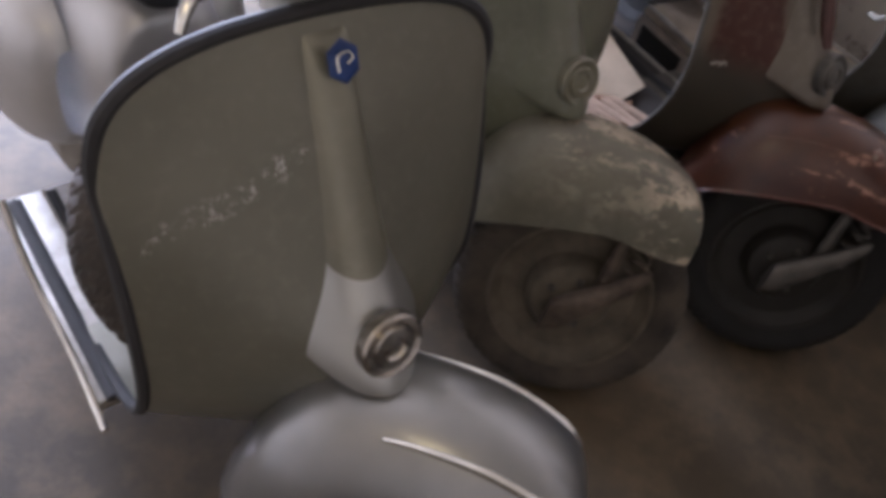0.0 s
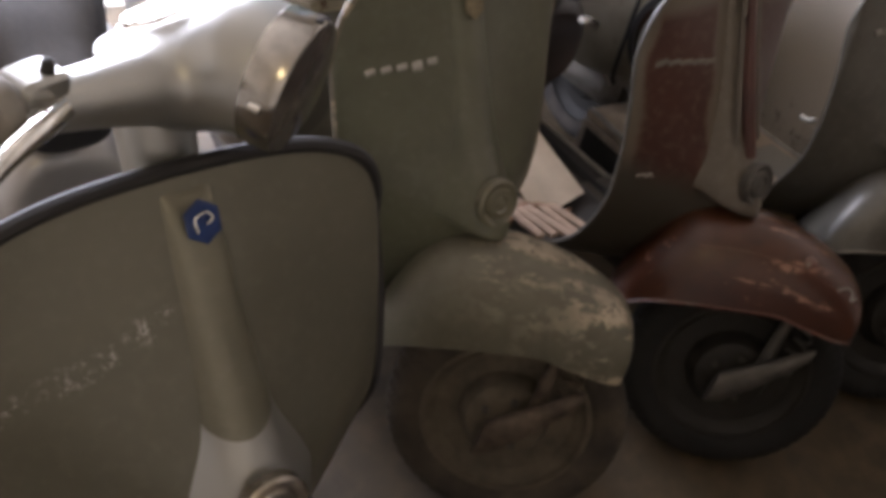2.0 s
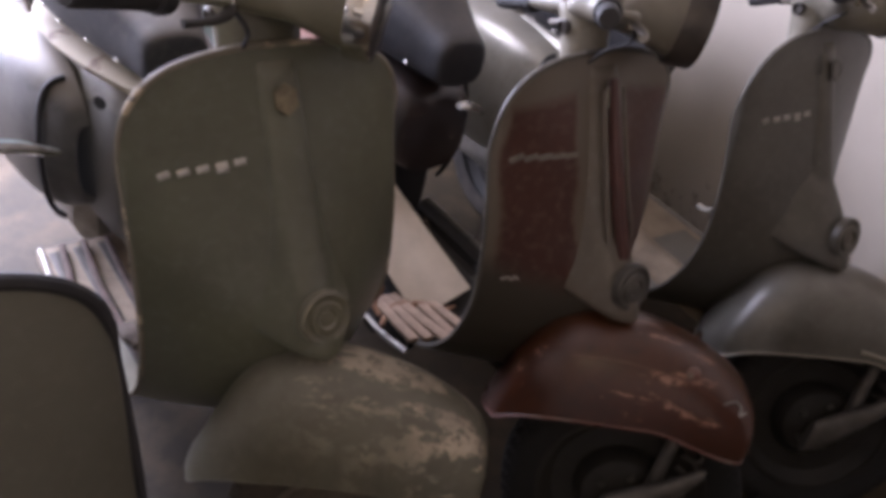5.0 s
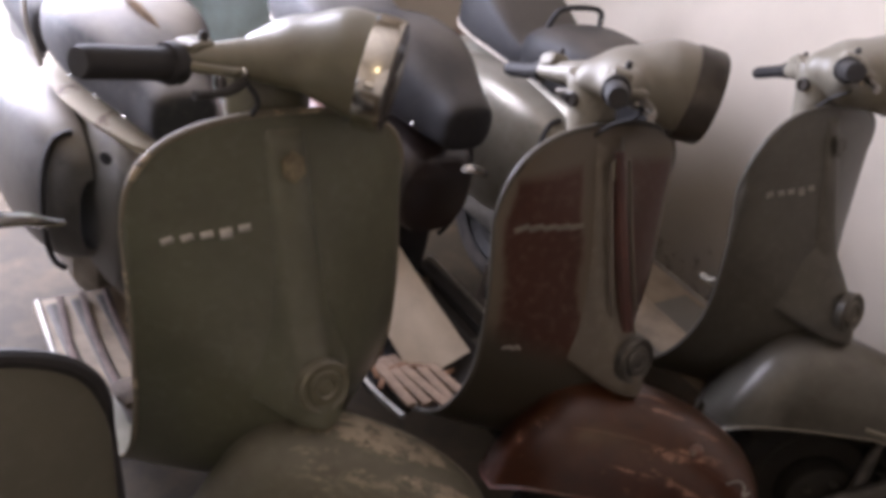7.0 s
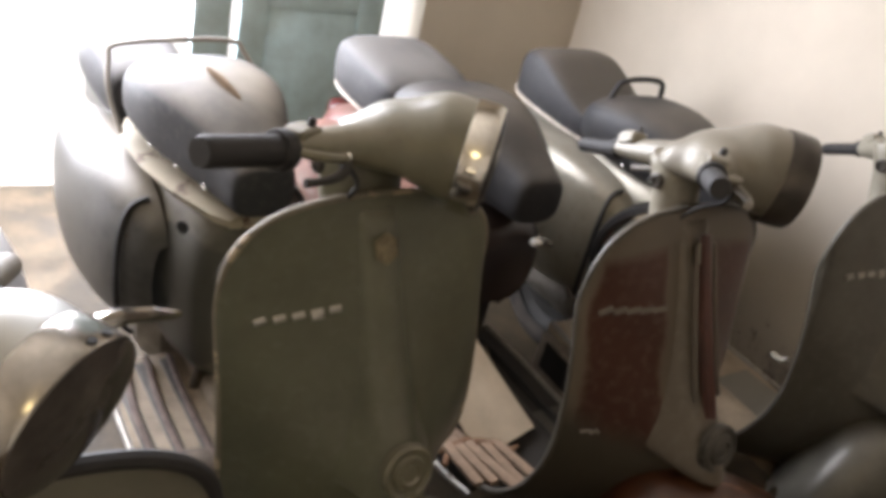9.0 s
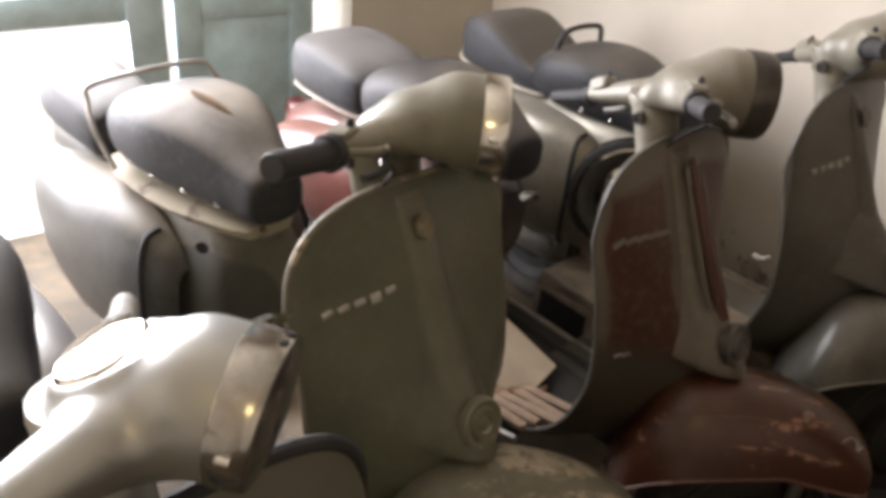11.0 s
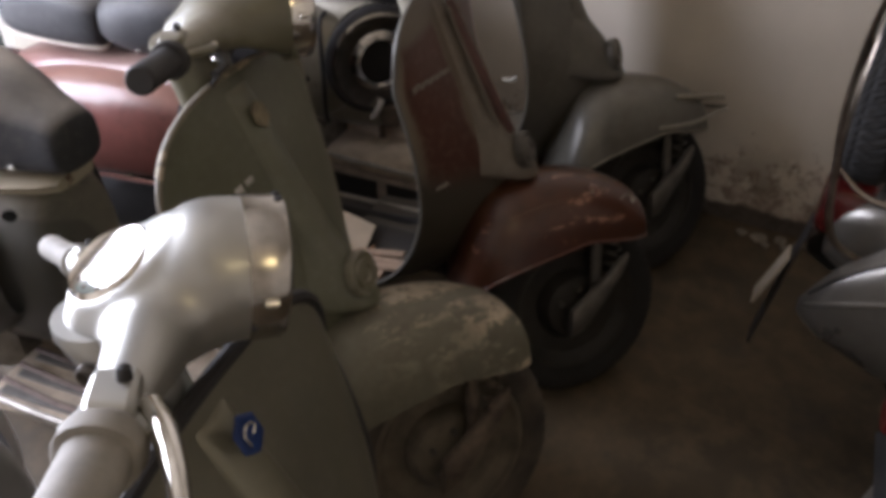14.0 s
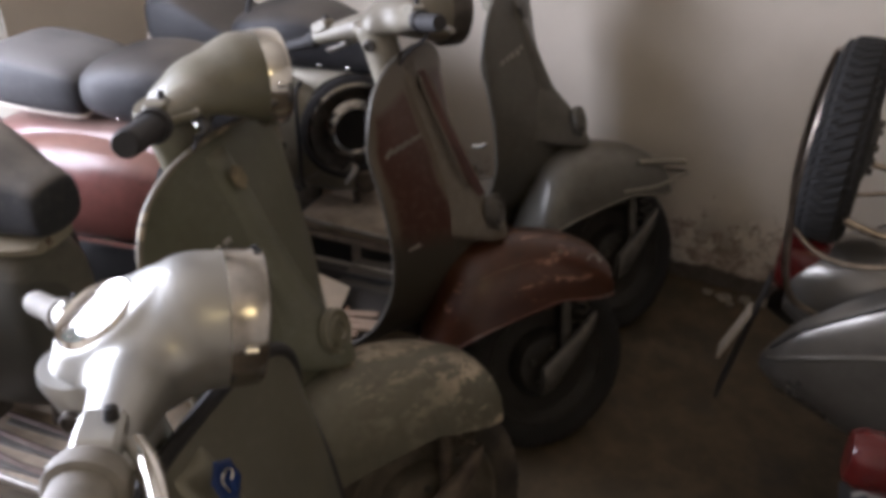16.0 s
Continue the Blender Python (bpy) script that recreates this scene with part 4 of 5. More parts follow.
# ---- room ----
def shell(name, bm, material, label, smooth=False):
    ob = part(name, bm, material, None, "", None, smooth)
    return tagged(ob, label, name.split("_")[0], "", "structure")


def floor_material():
    m, t, b = nodes_of("stained_concrete_floor")
    a, c, d = noise_tex(t, 1.6), noise_tex(t, 9, 8, 0.65), noise_tex(t, 70, 4)
    col = mix(t, ramp(t, a, 0.35, 0.65), (0.030, 0.022, 0.011), (0.072, 0.050, 0.024))
    col = mix(t, times(t, ramp(t, c, 0.44, 0.68), 0.65), col, (0.115, 0.080, 0.042))
    col = mix(t, times(t, ramp(t, noise_tex(t, 3.1, 5), 0.55, 0.68), 0.7), col, (0.03, 0.025, 0.02))
    t.links.new(col, b.inputs["Base Color"])
    b.inputs["Roughness"].default_value = 0.72
    bump(t, b, d, 0.35, 0.003)
    return m


def wall_material():
    """Cream limewash, flaking and stained low down, with a dark ragged band at the foot."""
    m, t, b = nodes_of("flaking_cream_wall")
    a, c = noise_tex(t, 2.2), noise_tex(t, 22, 8, 0.7)
    col = mix(t, ramp(t, a, 0.3, 0.7), (0.50, 0.45, 0.375), (0.60, 0.54, 0.455))
    co = t.nodes.new("ShaderNodeTexCoord")
    sep = t.nodes.new("ShaderNodeSeparateXYZ")
    t.links.new(co.outputs["Object"], sep.inputs[0])
    low = ramp(t, sep.outputs["Z"], 0.08, 0.36, (1, 1, 1, 1), (0, 0, 0, 1))
    add = t.nodes.new("ShaderNodeMath")
    add.operation = "ADD"
    t.links.new(c, add.inputs[0])
    t.links.new(times(t, low, 0.28), add.inputs[1])
    flake = times(t, ramp(t, add.outputs[0], 0.70, 0.76), ramp(t, sep.outputs["Z"], 0.36, 0.42, (1, 1, 1, 1), (0, 0, 0, 1)))
    col = mix(t, flake, col, mix(t, ramp(t, noise_tex(t, 30, 6), 0.4, 0.6), (0.24, 0.19, 0.15), (0.46, 0.38, 0.31)))
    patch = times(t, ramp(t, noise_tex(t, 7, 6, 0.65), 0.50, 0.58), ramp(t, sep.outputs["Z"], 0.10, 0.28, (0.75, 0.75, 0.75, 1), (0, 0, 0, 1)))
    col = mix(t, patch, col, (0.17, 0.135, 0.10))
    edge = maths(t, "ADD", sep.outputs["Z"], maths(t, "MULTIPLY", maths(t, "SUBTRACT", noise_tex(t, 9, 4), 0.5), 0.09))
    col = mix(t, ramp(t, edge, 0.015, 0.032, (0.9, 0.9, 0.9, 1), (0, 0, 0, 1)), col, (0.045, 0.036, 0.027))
    t.links.new(col, b.inputs["Base Color"])
    b.inputs["Roughness"].default_value = 0.85
    bump(t, b, c, 0.3, 0.004)
    return m


FLOOR_M, WALL_M = floor_material(), wall_material()
shell("floor", box(WALL_W - 0.2, WALL_E + 0.2, WALL_S - 0.2, WALL_N + 0.2, -0.16, GROUND, 0), FLOOR_M, "dark stained bare concrete floor")
DINGY = plain("dingy_grey_plaster", (0.54, 0.485, 0.40), 0.9, 0, 4, 0.2, 0.2)
shell("ceiling", box(WALL_W - 0.2, WALL_E + 0.2, WALL_S - 0.2, WALL_N + 0.2, CEIL, CEIL + 0.15, 0), DINGY, "plain dingy plastered ceiling")
shell("wall_east", box(WALL_E, WALL_E + 0.2, WALL_S, WALL_N, GROUND, CEIL, 0), WALL_M, "cream wall flaking and stained low down, dark along its foot")
shell("wall_west", box(WALL_W - 0.2, WALL_W, WALL_S, WALL_N, GROUND, CEIL, 0), DINGY, "plain dingy plastered wall")
shell("wall_south", box(WALL_W - 0.2, WALL_E + 0.2, WALL_S - 0.2, WALL_S, GROUND, CEIL, 0), DINGY, "plain dingy plastered wall")
DOOR_L, DOOR_R, DOOR_H = -1.75, 0.85, 2.3
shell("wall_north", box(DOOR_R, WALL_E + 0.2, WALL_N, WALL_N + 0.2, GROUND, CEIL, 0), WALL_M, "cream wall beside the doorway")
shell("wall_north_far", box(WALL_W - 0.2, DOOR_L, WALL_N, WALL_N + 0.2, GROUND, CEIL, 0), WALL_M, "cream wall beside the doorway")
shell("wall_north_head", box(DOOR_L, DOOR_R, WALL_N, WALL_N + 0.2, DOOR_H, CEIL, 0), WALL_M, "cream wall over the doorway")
YARD = plain("sunlit_pale_ground", (0.55, 0.52, 0.46), 0.9, 0, 2, 0.15)
shell("ground", box(-40, 40, WALL_N + 0.2, 60, -0.20, -0.06, 0), YARD, "pale sunlit ground outside the doorway")


def door_leaf(x0, x1, y, glazed, label):
    leaf = new("door_1")
    leaf.matrix_world = pose(0, 0, 0)
    tagged(leaf, label, "door", "", "structure")
    part("stile", box(x0, x0 + 0.09, y, y + 0.045, GROUND + 0.01, DOOR_H - 0.02, 0.003), TEAL, leaf)
    part("stile", box(x1 - (0.12 if glazed else 0.09), x1, y, y + 0.045, GROUND + 0.01, DOOR_H - 0.02, 0.003), TEAL, leaf)
    for z0, z1 in (((0.715, 0.81),) if glazed else ((0.01, 0.10), (0.70, 0.79))) + ((1.5, 1.58), (DOOR_H - 0.12, DOOR_H - 0.02)):
        part("rail", box(x0 + 0.09, x1 - 0.09, y + 0.003, y + 0.042, z0, z1, 0.003), TEAL, leaf)
    for z0, z1 in ((0.10, 0.70), (0.79, 1.5), (1.58, DOOR_H - 0.12)):
        if not glazed:
            part("door_panel", box(x0 + 0.088, x1 - 0.088, y + 0.012, y + 0.03, z0 - 0.002, z1 + 0.002, 0.002), TEAL, leaf)
    return leaf


door_leaf(0.215, 0.72, WALL_N + 0.05, False, "teal painted wooden door leaf beside a bright gap")
door_leaf(-0.68, 0.185, WALL_N + 0.05, True, "teal painted glazed door leaf against daylight")


# ---- seats, racks and rear fittings ----
SADDLE = [(0.565, 0.045, 0.725, 0.79), (0.575, 0.060, 0.705, 0.81), (0.63, 0.075, 0.70, 0.832), (0.72, 0.108, 0.70, 0.868), (0.82, 0.142, 0.703, 0.885), (0.93, 0.150, 0.708, 0.876), (1.00, 0.132, 0.716, 0.852), (1.035, 0.10, 0.73, 0.82), (1.045, 0.07, 0.745, 0.80)]
PAD = [(1.05, 0.10, 0.73, 0.80), (1.06, 0.125, 0.715, 0.83), (1.12, 0.14, 0.712, 0.85), (1.25, 0.145, 0.712, 0.865), (1.33, 0.135, 0.715, 0.865), (1.36, 0.115, 0.725, 0.84), (1.365, 0.09, 0.74, 0.82)]


WEDGE = [(1.00, 0.085, 0.735, 0.765), (1.02, 0.115, 0.715, 0.785), (1.08, 0.135, 0.712, 0.80), (1.17, 0.145, 0.712, 0.845), (1.25, 0.148, 0.712, 0.878), (1.32, 0.140, 0.715, 0.875), (1.355, 0.125, 0.722, 0.855), (1.365, 0.10, 0.74, 0.83)]


def cushion(name, parent, stations, mat, label, p=3.0, dy=0.0, dz=0.0):
    ob = part(name, loft([superring(0, y + dy, (a + b) / 2 + dz, w, (b - a) / 2, 36, p) for y, w, a, b in spline(stations, 30)]), mat, parent, label)
    if name == "pillion_seat":
        rim = [(sx * w * (1 - 0.8 ** p) ** (1 / p) * 1.015, y + dy, (a + b) / 2 - 0.8 * (b - a) / 2 + dz) for sx, rows in ((-1, stations), (1, stations[::-1])) for y, w, a, b in rows]
        part("piping", tube(rim, 0.006, 70, 6), PALE_STRIP, ob, "pale lower edge strip")
    return ob


def saddle_fittings(parent, mat, tear=False, rivets=True, dy=0.0, dz=0.0):
    seat = cushion("saddle", parent, SADDLE, mat, "dusty black vinyl saddle", 2.9, dy, dz)
    if rivets:
        for sx in (-1, 1):
            for y in (0.66, 0.74, 0.82, 0.90):
                w = float(np.interp(y, [v[0] for v in SADDLE], [v[1] for v in SADDLE]))
                lo = float(np.interp(y, [v[0] for v in SADDLE], [v[2] for v in SADDLE]))
                hi = float(np.interp(y, [v[0] for v in SADDLE], [v[3] for v in SADDLE]))
                x = w * (1 - 0.62 ** 2.9) ** (1 / 2.9)
                part("rivet", lathe([(-0.004, 0.006), (0.003, 0.005), (0.005, 0.001)], 10, "x"), CHROME, seat, "", pose(sx * x, y + dy, (lo + hi) / 2 - 0.62 * (hi - lo) / 2 + dz, 0, 0, 0 if sx > 0 else 180))
    if tear:
        ends = [parent.matrix_world.inverted() @ Vector(v) for v in ((-0.129, 0.814, 0.882), (-0.079, 0.715, 0.838))]
        rows = []
        for f, w in ((0, 0.002), (0.15, 0.007), (0.4, 0.010), (0.75, 0.008), (1.0, 0.002)):
            c = ends[0].lerp(ends[1], f) + Vector((0, 0, 0.010 * math.sin(math.pi * f) + 0.014 + 0.013 * f))
            rows.append([c + Vector((d * w, d * w * 0.4, z)) for d, z in ((-1, -0.008), (-0.5, 0.002), (0.5, 0.0), (1, -0.010))])
        part("tear", loft(rows, False), FOAM, seat, "torn slit showing brown foam")
    return seat


def rail_loop(parent, pts, r, mat, name="grab_rail", label=""):
    return part(name, tube(pts, r, 40, 10), mat, parent, label)


def number_plate(parent, m, rows):
    pl = part("number_plate", box(-0.085, 0.085, -0.0025, 0.0025, -0.06, 0.06, 0.002), PLATE, parent, "black number plate with pale bars", m)
    for z, xs in rows:
        for x in xs:
            part("plate_bar", box(x - 0.005, x + 0.005, 0.0026, 0.0042, z - 0.013, z + 0.013, 0.001), ALLOY, pl, "", m)
    return pl

# ---- the scooters of the row ----
B = scooter("scooter", pose(0.012, 0, 0, 0, 0, 8), "grey-green scooter with worn fender and torn saddle", dict(group="scooters of the row", 
    lip_r=0.0025, bell=(0, 0.008, 0), bell_w=1.12, col_w=1.5, shield=GREEN, fender=GREEN_WORN, column=GREEN, headset=GREEN_TOPLIT, body=BODY_ROUND, cowl=BODY_SAND, steer=50, bar_turn=-13, flat_under=True, fork_steer=49, neck_w=0.066, badge=BADGE_RUST, letters=BAR_METAL, rim=RIM_TAN, fork=RUSTY, tyre=TAN_TYRE,
    board=TAN_BOARD, trim=EDGE_WORN, trim_r=0.0055, disc=GREEN_TOPLIT, hole=True, grip_l=0.312, bar_dz=-0.014, grip_r=0.019, lever_mat=GREY_RIM, fender_label="flaking grey-green and cream fender"))
saddle_fittings(B, DUSTY_VINYL, tear=True)
part("saddle_pan", loft([[(x * f, y, z + dz) for x, z, f in ((-1, 0, w), (-0.6, 0.006, w), (0, 0.008, w), (0.6, 0.006, w), (1, 0, w), (0.9, -0.018, w), (0, -0.022, w), (-0.9, -0.018, w))] for y, w, dz in ((0.60, 0.050, 0.686), (0.625, 0.078, 0.690), (0.72, 0.122, 0.694), (0.82, 0.150, 0.696), (0.94, 0.156, 0.700), (1.03, 0.12, 0.702))]), PAN_CREAM, B, "cream saddle pan with rusty edge")
rail_loop(B, [(-0.155, 0.93, 0.715), (-0.165, 0.985, 0.78), (-0.155, 1.03, 0.83), (-0.125, 1.05, 0.858), (0.10, 1.06, 0.866), (0.14, 1.04, 0.84), (0.165, 0.985, 0.78), (0.155, 0.93, 0.715)], 0.0058, ALLOY, label="chrome grab rail")
pillion = cushion("pillion_pad", B, [(y, w * 0.72, a, b) for y, w, a, b in PAD], GREY_VINYL, "small dusty pillion pad", 3.2, 0.035, -0.055)
pillion.location.x = -0.045
part("brake_pedal", loft([superring(-0.155, y, z, w, 0.009, 14, 3) for y, z, w in ((0.36, 0.300, 0.020), (0.38, 0.308, 0.032), (0.42, 0.300, 0.032), (0.45, 0.275, 0.014))]), RUSTY, B, "dull brown brake pedal")
part("pad_box", box(-0.125, 0.035, 1.10, 1.38, 0.60, 0.665, 0.012), DARK_SHIELD, B, "dull box below the pillion pad")

C = scooter("scooter", pose(0.557, -0.068, 0, 0, 0, 6), "dark red scooter with beige headset and red cowls", dict(group="scooters of the row", 
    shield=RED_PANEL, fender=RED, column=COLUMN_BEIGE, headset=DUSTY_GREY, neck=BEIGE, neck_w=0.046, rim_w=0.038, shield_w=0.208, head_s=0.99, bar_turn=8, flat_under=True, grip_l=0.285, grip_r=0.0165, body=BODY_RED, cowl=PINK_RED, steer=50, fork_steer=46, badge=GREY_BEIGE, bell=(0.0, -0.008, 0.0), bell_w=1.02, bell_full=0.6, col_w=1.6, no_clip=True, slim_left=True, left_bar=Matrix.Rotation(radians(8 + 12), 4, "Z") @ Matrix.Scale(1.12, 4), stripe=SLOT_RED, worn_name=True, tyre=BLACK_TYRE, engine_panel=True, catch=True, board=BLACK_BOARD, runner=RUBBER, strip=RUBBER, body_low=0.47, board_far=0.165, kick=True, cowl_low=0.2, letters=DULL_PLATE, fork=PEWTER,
    trim=DARK_SHIELD, disc=PEWTER, rim_mat=DARK_RIM, fender_badge=True, lip=HORN_RED))
saddle_fittings(C, VINYL, dz=0.0)
cushion("pillion_seat", C, PAD, GREY_VINYL, "dusty pillion seat with pale lower edge", 4.0, -0.03, -0.010)

part("wire_clip", tube([(-0.018, 0, -0.006), (-0.006, -0.004, 0.002), (0.0, -0.003, -0.004), (0.004, -0.005, 0.006), (0.012, -0.003, -0.002)], 0.0028, 16, 6), ALLOY, C, "small bent wire clip on the shield", pose(-0.165, shield_y(-0.165, 0.575, 0.208) - 0.004, 0.575, 0, 0, -28))

D = scooter("scooter", pose(1.127, -0.085, 0, 0, 0, 4.5) @ Matrix.Scale(1.03, 4), "grey scooter with dark shield beside the wall", dict(group="scooters of the row", 
    bell=(0, -0.012, 0.0), bell_w=1.3, shield_w=0.206, head_s=0.94, name_u=-0.70, no_clip=True, slim_left=True, shield=DARK_SHIELD, fender=GREY, column=DARK_SHIELD, headset=BEIGE, body=GREY_BEIGE, cowl=GREY_BEIGE, steer=48, fork_steer=54, badge=DARK_SHIELD, bumper=True, cowl_low=0.9, kick=True, letters=ALLOY, tyre=BLACK_TYRE,
    board=TAN_BOARD, cover=(DULL_CHROME, HOLE), cover_at=(-0.104, 0.637, 0.515, -46, 1.25), plain_board=True, fork=PEWTER, trim=DARK_SHIELD, disc=DARK_SHIELD, lip=GREY_BEIGE))
saddle_fittings(D, VINYL, dz=-0.045)
cushion("pillion_seat", D, WEDGE, VINYL, "black pillion seat with pale lower edge", 5.0, -0.04, -0.040)
rail_loop(D, [(-0.085, 0.98, 0.755), (-0.09, 0.97, 0.82), (-0.06, 0.965, 0.862), (0.06, 0.965, 0.862), (0.09, 0.97, 0.82), (0.085, 0.98, 0.755)], 0.0075, RUBBER, label="black grab handle")

part("bag_hook", tube([(-0.104, 0.262, 0.524), (-0.108, 0.246, 0.526), (-0.112, 0.232, 0.532), (-0.111, 0.224, 0.542)], [0.007, 0.006, 0.007, 0.005], 12, 8), BEIGE, D, "pale hook behind the shield")

A = scooter("scooter", pose(-0.505, -0.397, 0, 0, 0, 11), "silver scooter with black shield trim and blue badge", dict(group="scooters of the row", 
    shield=SCRAPED, fender=SILVER_FENDER, column=SILVER_DULL, headset=SILVER, body=SILVER_BODY, steer=40, head_pitch=3, drop=0.030, neck_dy=0.04, rim_w=0.028, peak=0.007, col_w=1.35, rim_mat=DULL_CHROME, bell=(-0.006, 0.004, 0.0), bell_full=0.45, spare=True, railed_board=True, bar_turn=2, fork_steer=44, head_s=0.85, head_dx=0.0285, head_dy=0.0108, head_dz=0.0093, board_w=0.274, badge=BLUE, shield_w=0.244, shield_dz=-0.03, badge_label="blue hexagonal badge", badge_mark=True,
    trim=RUBBER, trim_r=0.009, trim_label="black rubber edge trim", disc=DISC_METAL, speedo=True, fender_strips=True, own_levers=True, right_grip=((-0.702, -0.262, 1.048), (-0.818, -0.334, 1.078)), bar_dz=-0.002, left_bar=Matrix.Rotation(radians(10), 4, "Z") @ Matrix.Scale(0.72, 4), grip_r=0.0225, grip=GRIP_GREY, board=ALLOY, horn=SILVER, no_seal=True, lever_mat=CHROME))
saddle_fittings(A, VINYL)
brake = part("brake_lever", tube([(-0.112, 0.166, 1.044), (-0.132, 0.142, 1.050), (-0.158, 0.117, 1.052), (-0.181, 0.099, 1.046), (-0.195, 0.089, 1.034), (-0.202, 0.084, 1.021)], [0.010, 0.010, 0.008, 0.0065, 0.005, 0.004], 22, 10), CHROME, A, "curved chrome brake lever")
part("lever_bracket", sheet([[(-0.085, 0.205, 1.034), (-0.105, 0.172, 1.041), (-0.124, 0.143, 1.048)], [(-0.115, 0.212, 1.040), (-0.130, 0.180, 1.047), (-0.145, 0.152, 1.055)], [(-0.150, 0.214, 1.044), (-0.160, 0.188, 1.051), (-0.170, 0.163, 1.058)]], 0.006), SILVER, brake)
part("pivot_bolt", lathe([(-0.006, 0.005), (0.001, 0.005), (0.002, 0.003)], 12, "z"), PEWTER, brake, "", pose(-0.148, 0.163, 1.057))
part("clutch_lever", tube([(0.100, 0.250, 1.000), (0.160, 0.290, 0.996), (0.205, 0.318, 0.975), (0.235, 0.338, 0.952), (0.252, 0.350, 0.940)], [0.010, 0.009, 0.007, 0.0055, 0.0035], 20, 8), CHROME, A, "slim chrome clutch lever")

# ---- the pair parked with their tails to the row ----
def tail_scooter(x, y, label, spare):
    o = dict(shield=SILVER_DULL, fender=SILVER, column=SILVER_DULL, headset=SILVER, body=GREY_SILVER, cowl=GREY_SILVER, no_seal=True, steer=20, badge=BLUE, tail_z=0.555 if spare else 0.53, tail_s=1.65 if spare else 1.2, tail_dy=-0.012 if spare else 0.035, cowl_tail=0.035 if spare else -0.03, tail_point=spare, crest=True, droop=0.24 if spare else 0.17, cowl_h=1.32, group="scooters backed towards the row")
    t = scooter("scooter", pose(x, y, 0, 0, 0, 2), label, o)
    saddle_fittings(t, VINYL)
    part("mudguard_flap", sheet([[(u, (1.505 if spare else 1.46) + 0.05 * v, 0.50 - 0.36 * v) for u in ((-0.03, -0.01, 0.01, 0.03) if spare else (-0.075, -0.03, 0.03, 0.075))] for v in (0, 0.3, 0.6, 1)], 0.006), RUBBER if spare else DULL_PLATE, t, "black rubber mud flap" if spare else "bent dull metal mud flap")
    if spare:
        part("number_plate", box(-0.03, 0.03, -0.004, 0.004, -0.075, 0.075, 0.002), STRIP_TAN, t, "bare dull number plate", pose(-0.02, 1.552, 0.345, 18, 0, 0))
        for sx in (-1, 1):
            rail_loop(t, [(sx * 0.10, 1.38, 0.48), (sx * 0.120, 1.47, 0.54), (sx * 0.122, 1.505, 0.68), (sx * 0.115, 1.510, 0.86), (sx * 0.06, 1.50, 1.0), (0, 1.485, 1.02)], 0.0075, TARNISHED, "rack_rail", "tarnished spare wheel rack")
            rail_loop(t, [(sx * 0.118, 1.507, 0.87), (sx * 0.142, 1.488, 0.800), (sx * 0.166, 1.42, 0.755), (sx * 0.170, 1.31, 0.735), (sx * 0.165, 1.16, 0.73)], 0.0075, TARNISHED, "rack_hoop", "tarnished spare wheel rack")
            rail_loop(t, [(sx * 0.118, 1.505, 0.70), (sx * 0.145, 1.45, 0.665), (sx * 0.166, 1.38, 0.662), (sx * 0.170, 1.27, 0.69), (sx * 0.160, 1.14, 0.72)], 0.006, TARNISHED, "rack_stay", "tarnished spare wheel rack")
        wheel_parts(t, pose(0, 1.445, 0.845, 0, 2, 83) @ Matrix.Diagonal((1.06, 1.05, 1.05, 1)), GREY_RIM, 0.198, tyre=BLACK_TYRE)
    else:
        number_plate(t, pose(0.02, 1.46, 0.40, 48, 0, 0) @ Matrix.Scale(1.25, 4), ((0.027, (-0.03, 0.03)), (-0.027, (-0.05, 0.0, 0.05))))
        rail_loop(t, [(-0.12, 1.40, 0.46), (-0.13, 1.50, 0.45), (-0.12, 1.56, 0.40), (-0.10, 1.60, 0.31)], 0.007, CHROME, "plate_stay", "chrome plate stay")
    return t


tail_scooter(0.80, -2.185, "silver scooter with a spare wheel on its rear rack", True)
tail_scooter(0.25, -2.40, "silver scooter with a red tail lamp and black plate", False)

# ---- loose things on the red scooter's footboard ----
CARD = plain("cream_cardboard", (0.50, 0.42, 0.32), 0.8, 0, 14, 0.12, 0.1)
SPLINT = plain("brown_wood_splinter", (0.22, 0.12, 0.07), 0.8, 0, 40, 0.4, 0.4)
CM = C.matrix_world
sheet_card = part("cardboard_sheet", sheet([[(-0.075 + 0.15 * a, -0.15 + 0.34 * b, 0.012 * math.sin(3 * a + 2 * b)) for a in np.linspace(0, 1, 7)] for b in np.linspace(0, 1, 9)], 0.004), CARD, None)
sheet_card.matrix_world = CM @ pose(-0.105, 0.50, 0.345, 28, -14, 6)
tagged(sheet_card, "cream cardboard sheet leaning on the red scooter's footboard", "cardboard")
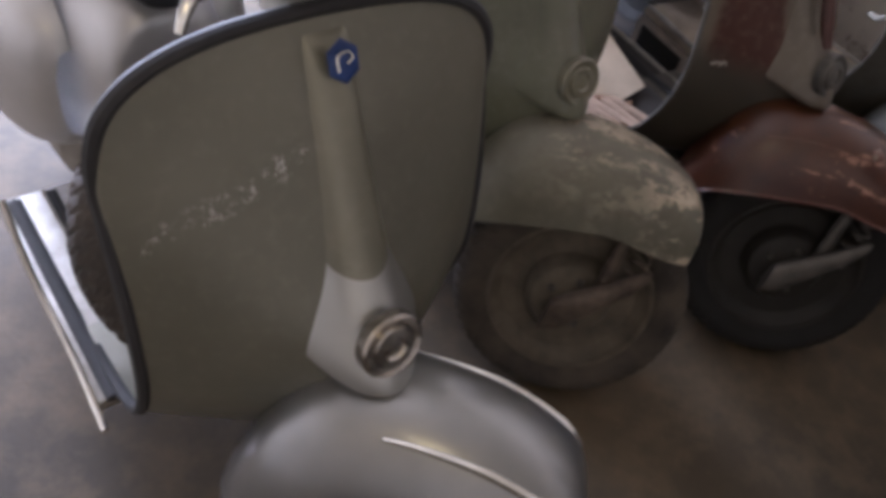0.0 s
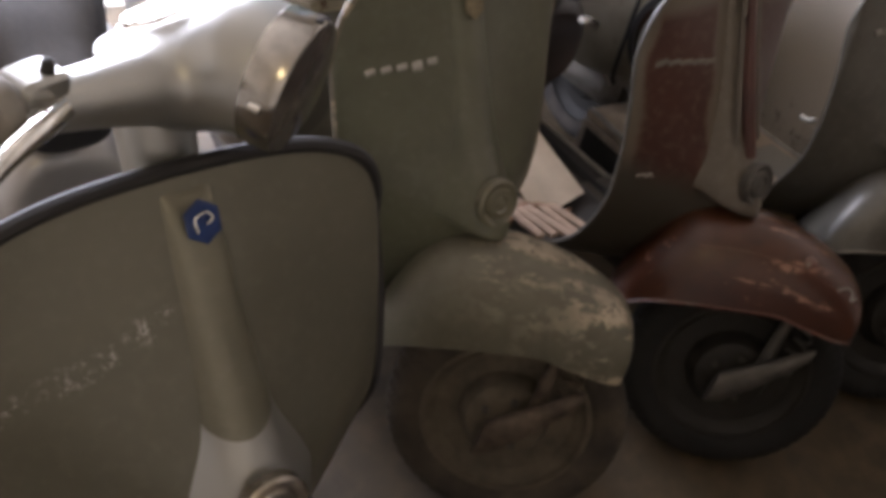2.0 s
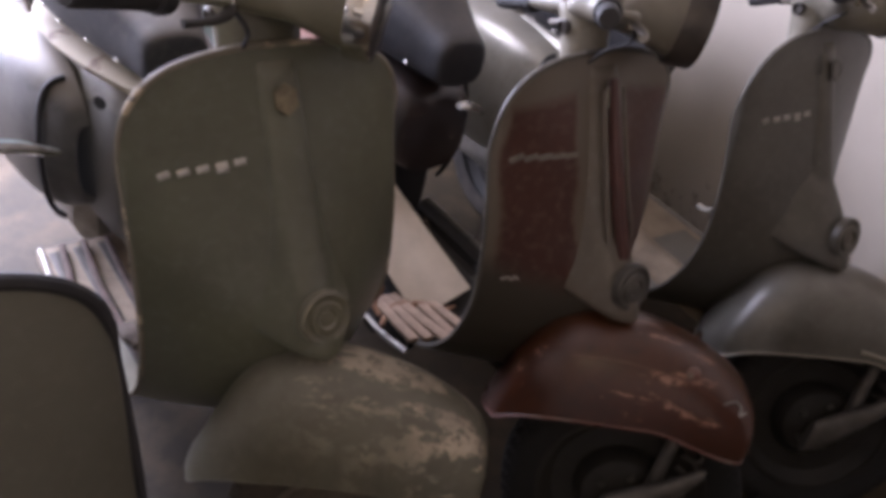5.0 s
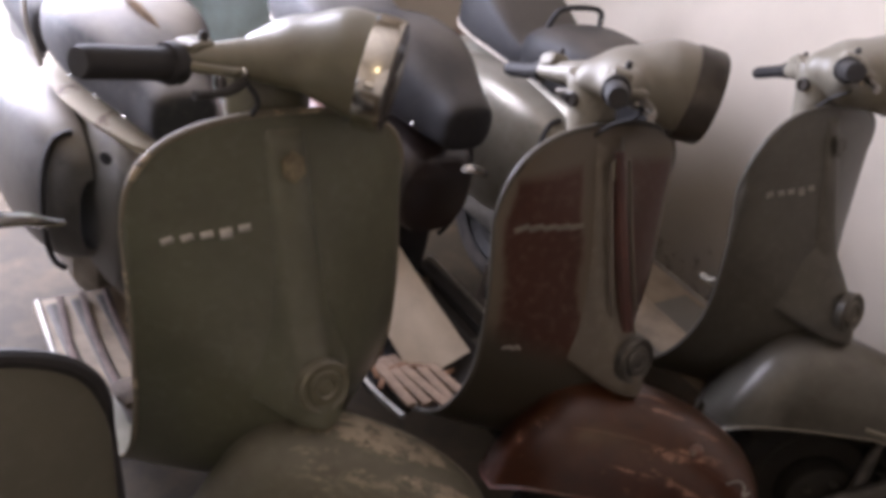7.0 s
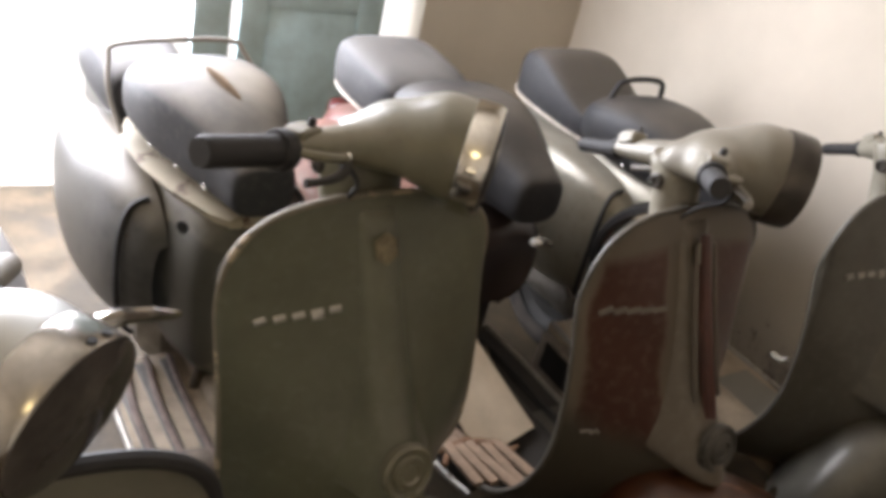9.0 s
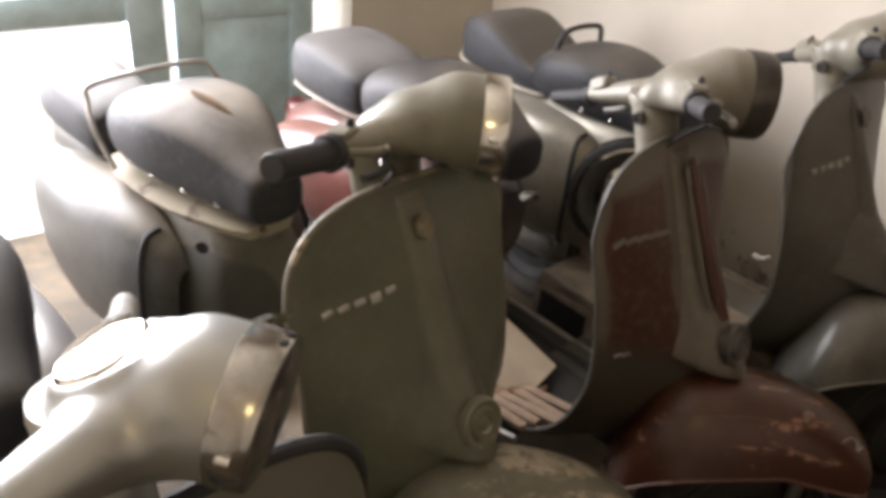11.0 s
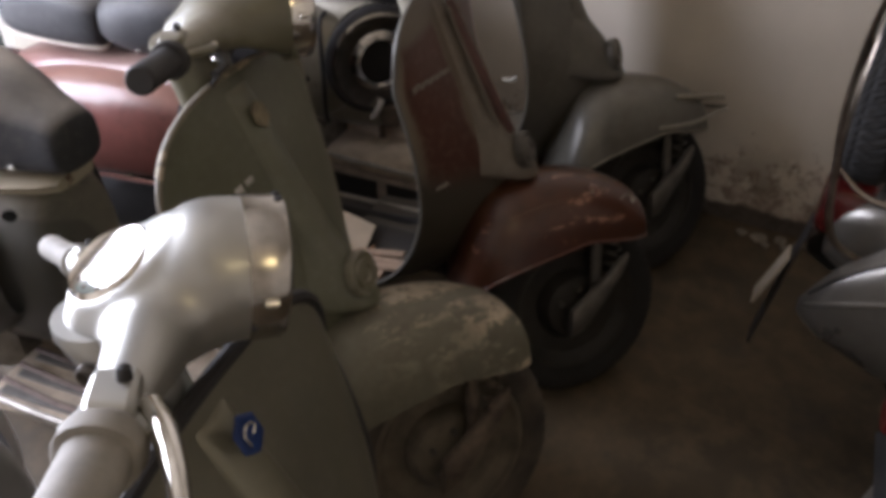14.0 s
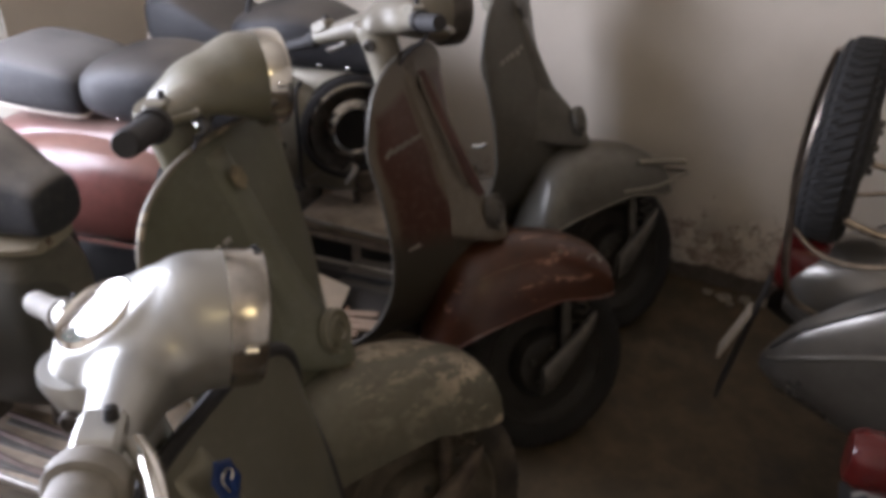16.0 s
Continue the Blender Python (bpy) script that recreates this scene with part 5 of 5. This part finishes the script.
for k, (x, y, r, l) in enumerate(((-0.17, 0.40, 25, 0.16), (-0.12, 0.37, -20, 0.13), (-0.20, 0.45, 60, 0.12))):
    sp_ob = part("wood_splinter", tube([(-l / 2, 0, 0), (-l / 5, 0.012, 0.008), (l / 4, -0.006, 0.004), (l / 2, 0.01, 0)], [0.006, 0.009, 0.008, 0.004], 14, 6), SPLINT, None)
    sp_ob.matrix_world = CM @ pose(x, y, 0.276, 0, 0, r)
    tagged(sp_ob, "brown splintered wood strip lying on the footboard", "wood scrap", "wood scraps")

# ---- plaster fallen from the wall ----
PLASTER = plain("fallen_plaster", (0.21, 0.185, 0.15), 0.9, 0, 30, 0.3, 0.4)
rng = random.Random(7)
for x, y, size in ((1.455, -0.575, 0.030), (1.47, -0.64, 0.024), (1.42, -0.60, 0.014), (1.46, -0.52, 0.018), (1.43, -0.66, 0.016), (1.475, -0.70, 0.022)):
    ring = [(size * (0.7 + 0.5 * rng.random()) * math.cos(k), size * (0.7 + 0.5 * rng.random()) * math.sin(k)) for k in np.linspace(0, 2 * math.pi, 9, endpoint=False)]
    chip = part("plaster_flake", loft([[(u * f, v * f, z) for u, v in ring] for f, z in ((0.9, 0.0), (1.0, 0.004), (0.75, 0.010))]), PLASTER, None, "", None, False)
    chip.matrix_world = pose(x, y, GROUND, 0, 0, rng.uniform(0, 360))
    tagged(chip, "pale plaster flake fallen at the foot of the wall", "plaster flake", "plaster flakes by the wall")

# ---- sawn sticks on the red scooter's footboard ----
SLAT = plain("pale_sawn_wood", (0.25, 0.175, 0.12), 0.75, 0, 30, 0.3, 0.3)
for k, (x, y, l, r) in enumerate(((-0.105, 0.335, 0.17, 3), (-0.134, 0.335, 0.22, -2), (-0.163, 0.340, 0.21, 4), (-0.192, 0.355, 0.18, 1), (-0.218, 0.360, 0.17, -3))):
    stick = part("firewood_stick", box(-0.011, 0.011, -l / 2, l / 2, 0.0, 0.011, 0.002), SLAT, None)
    stick.matrix_world = CM @ pose(x, y, 0.287, -9, 0, r)
    tagged(stick, "pale sawn wood stick lying on the red scooter's footboard", "wood stick", "wood sticks")
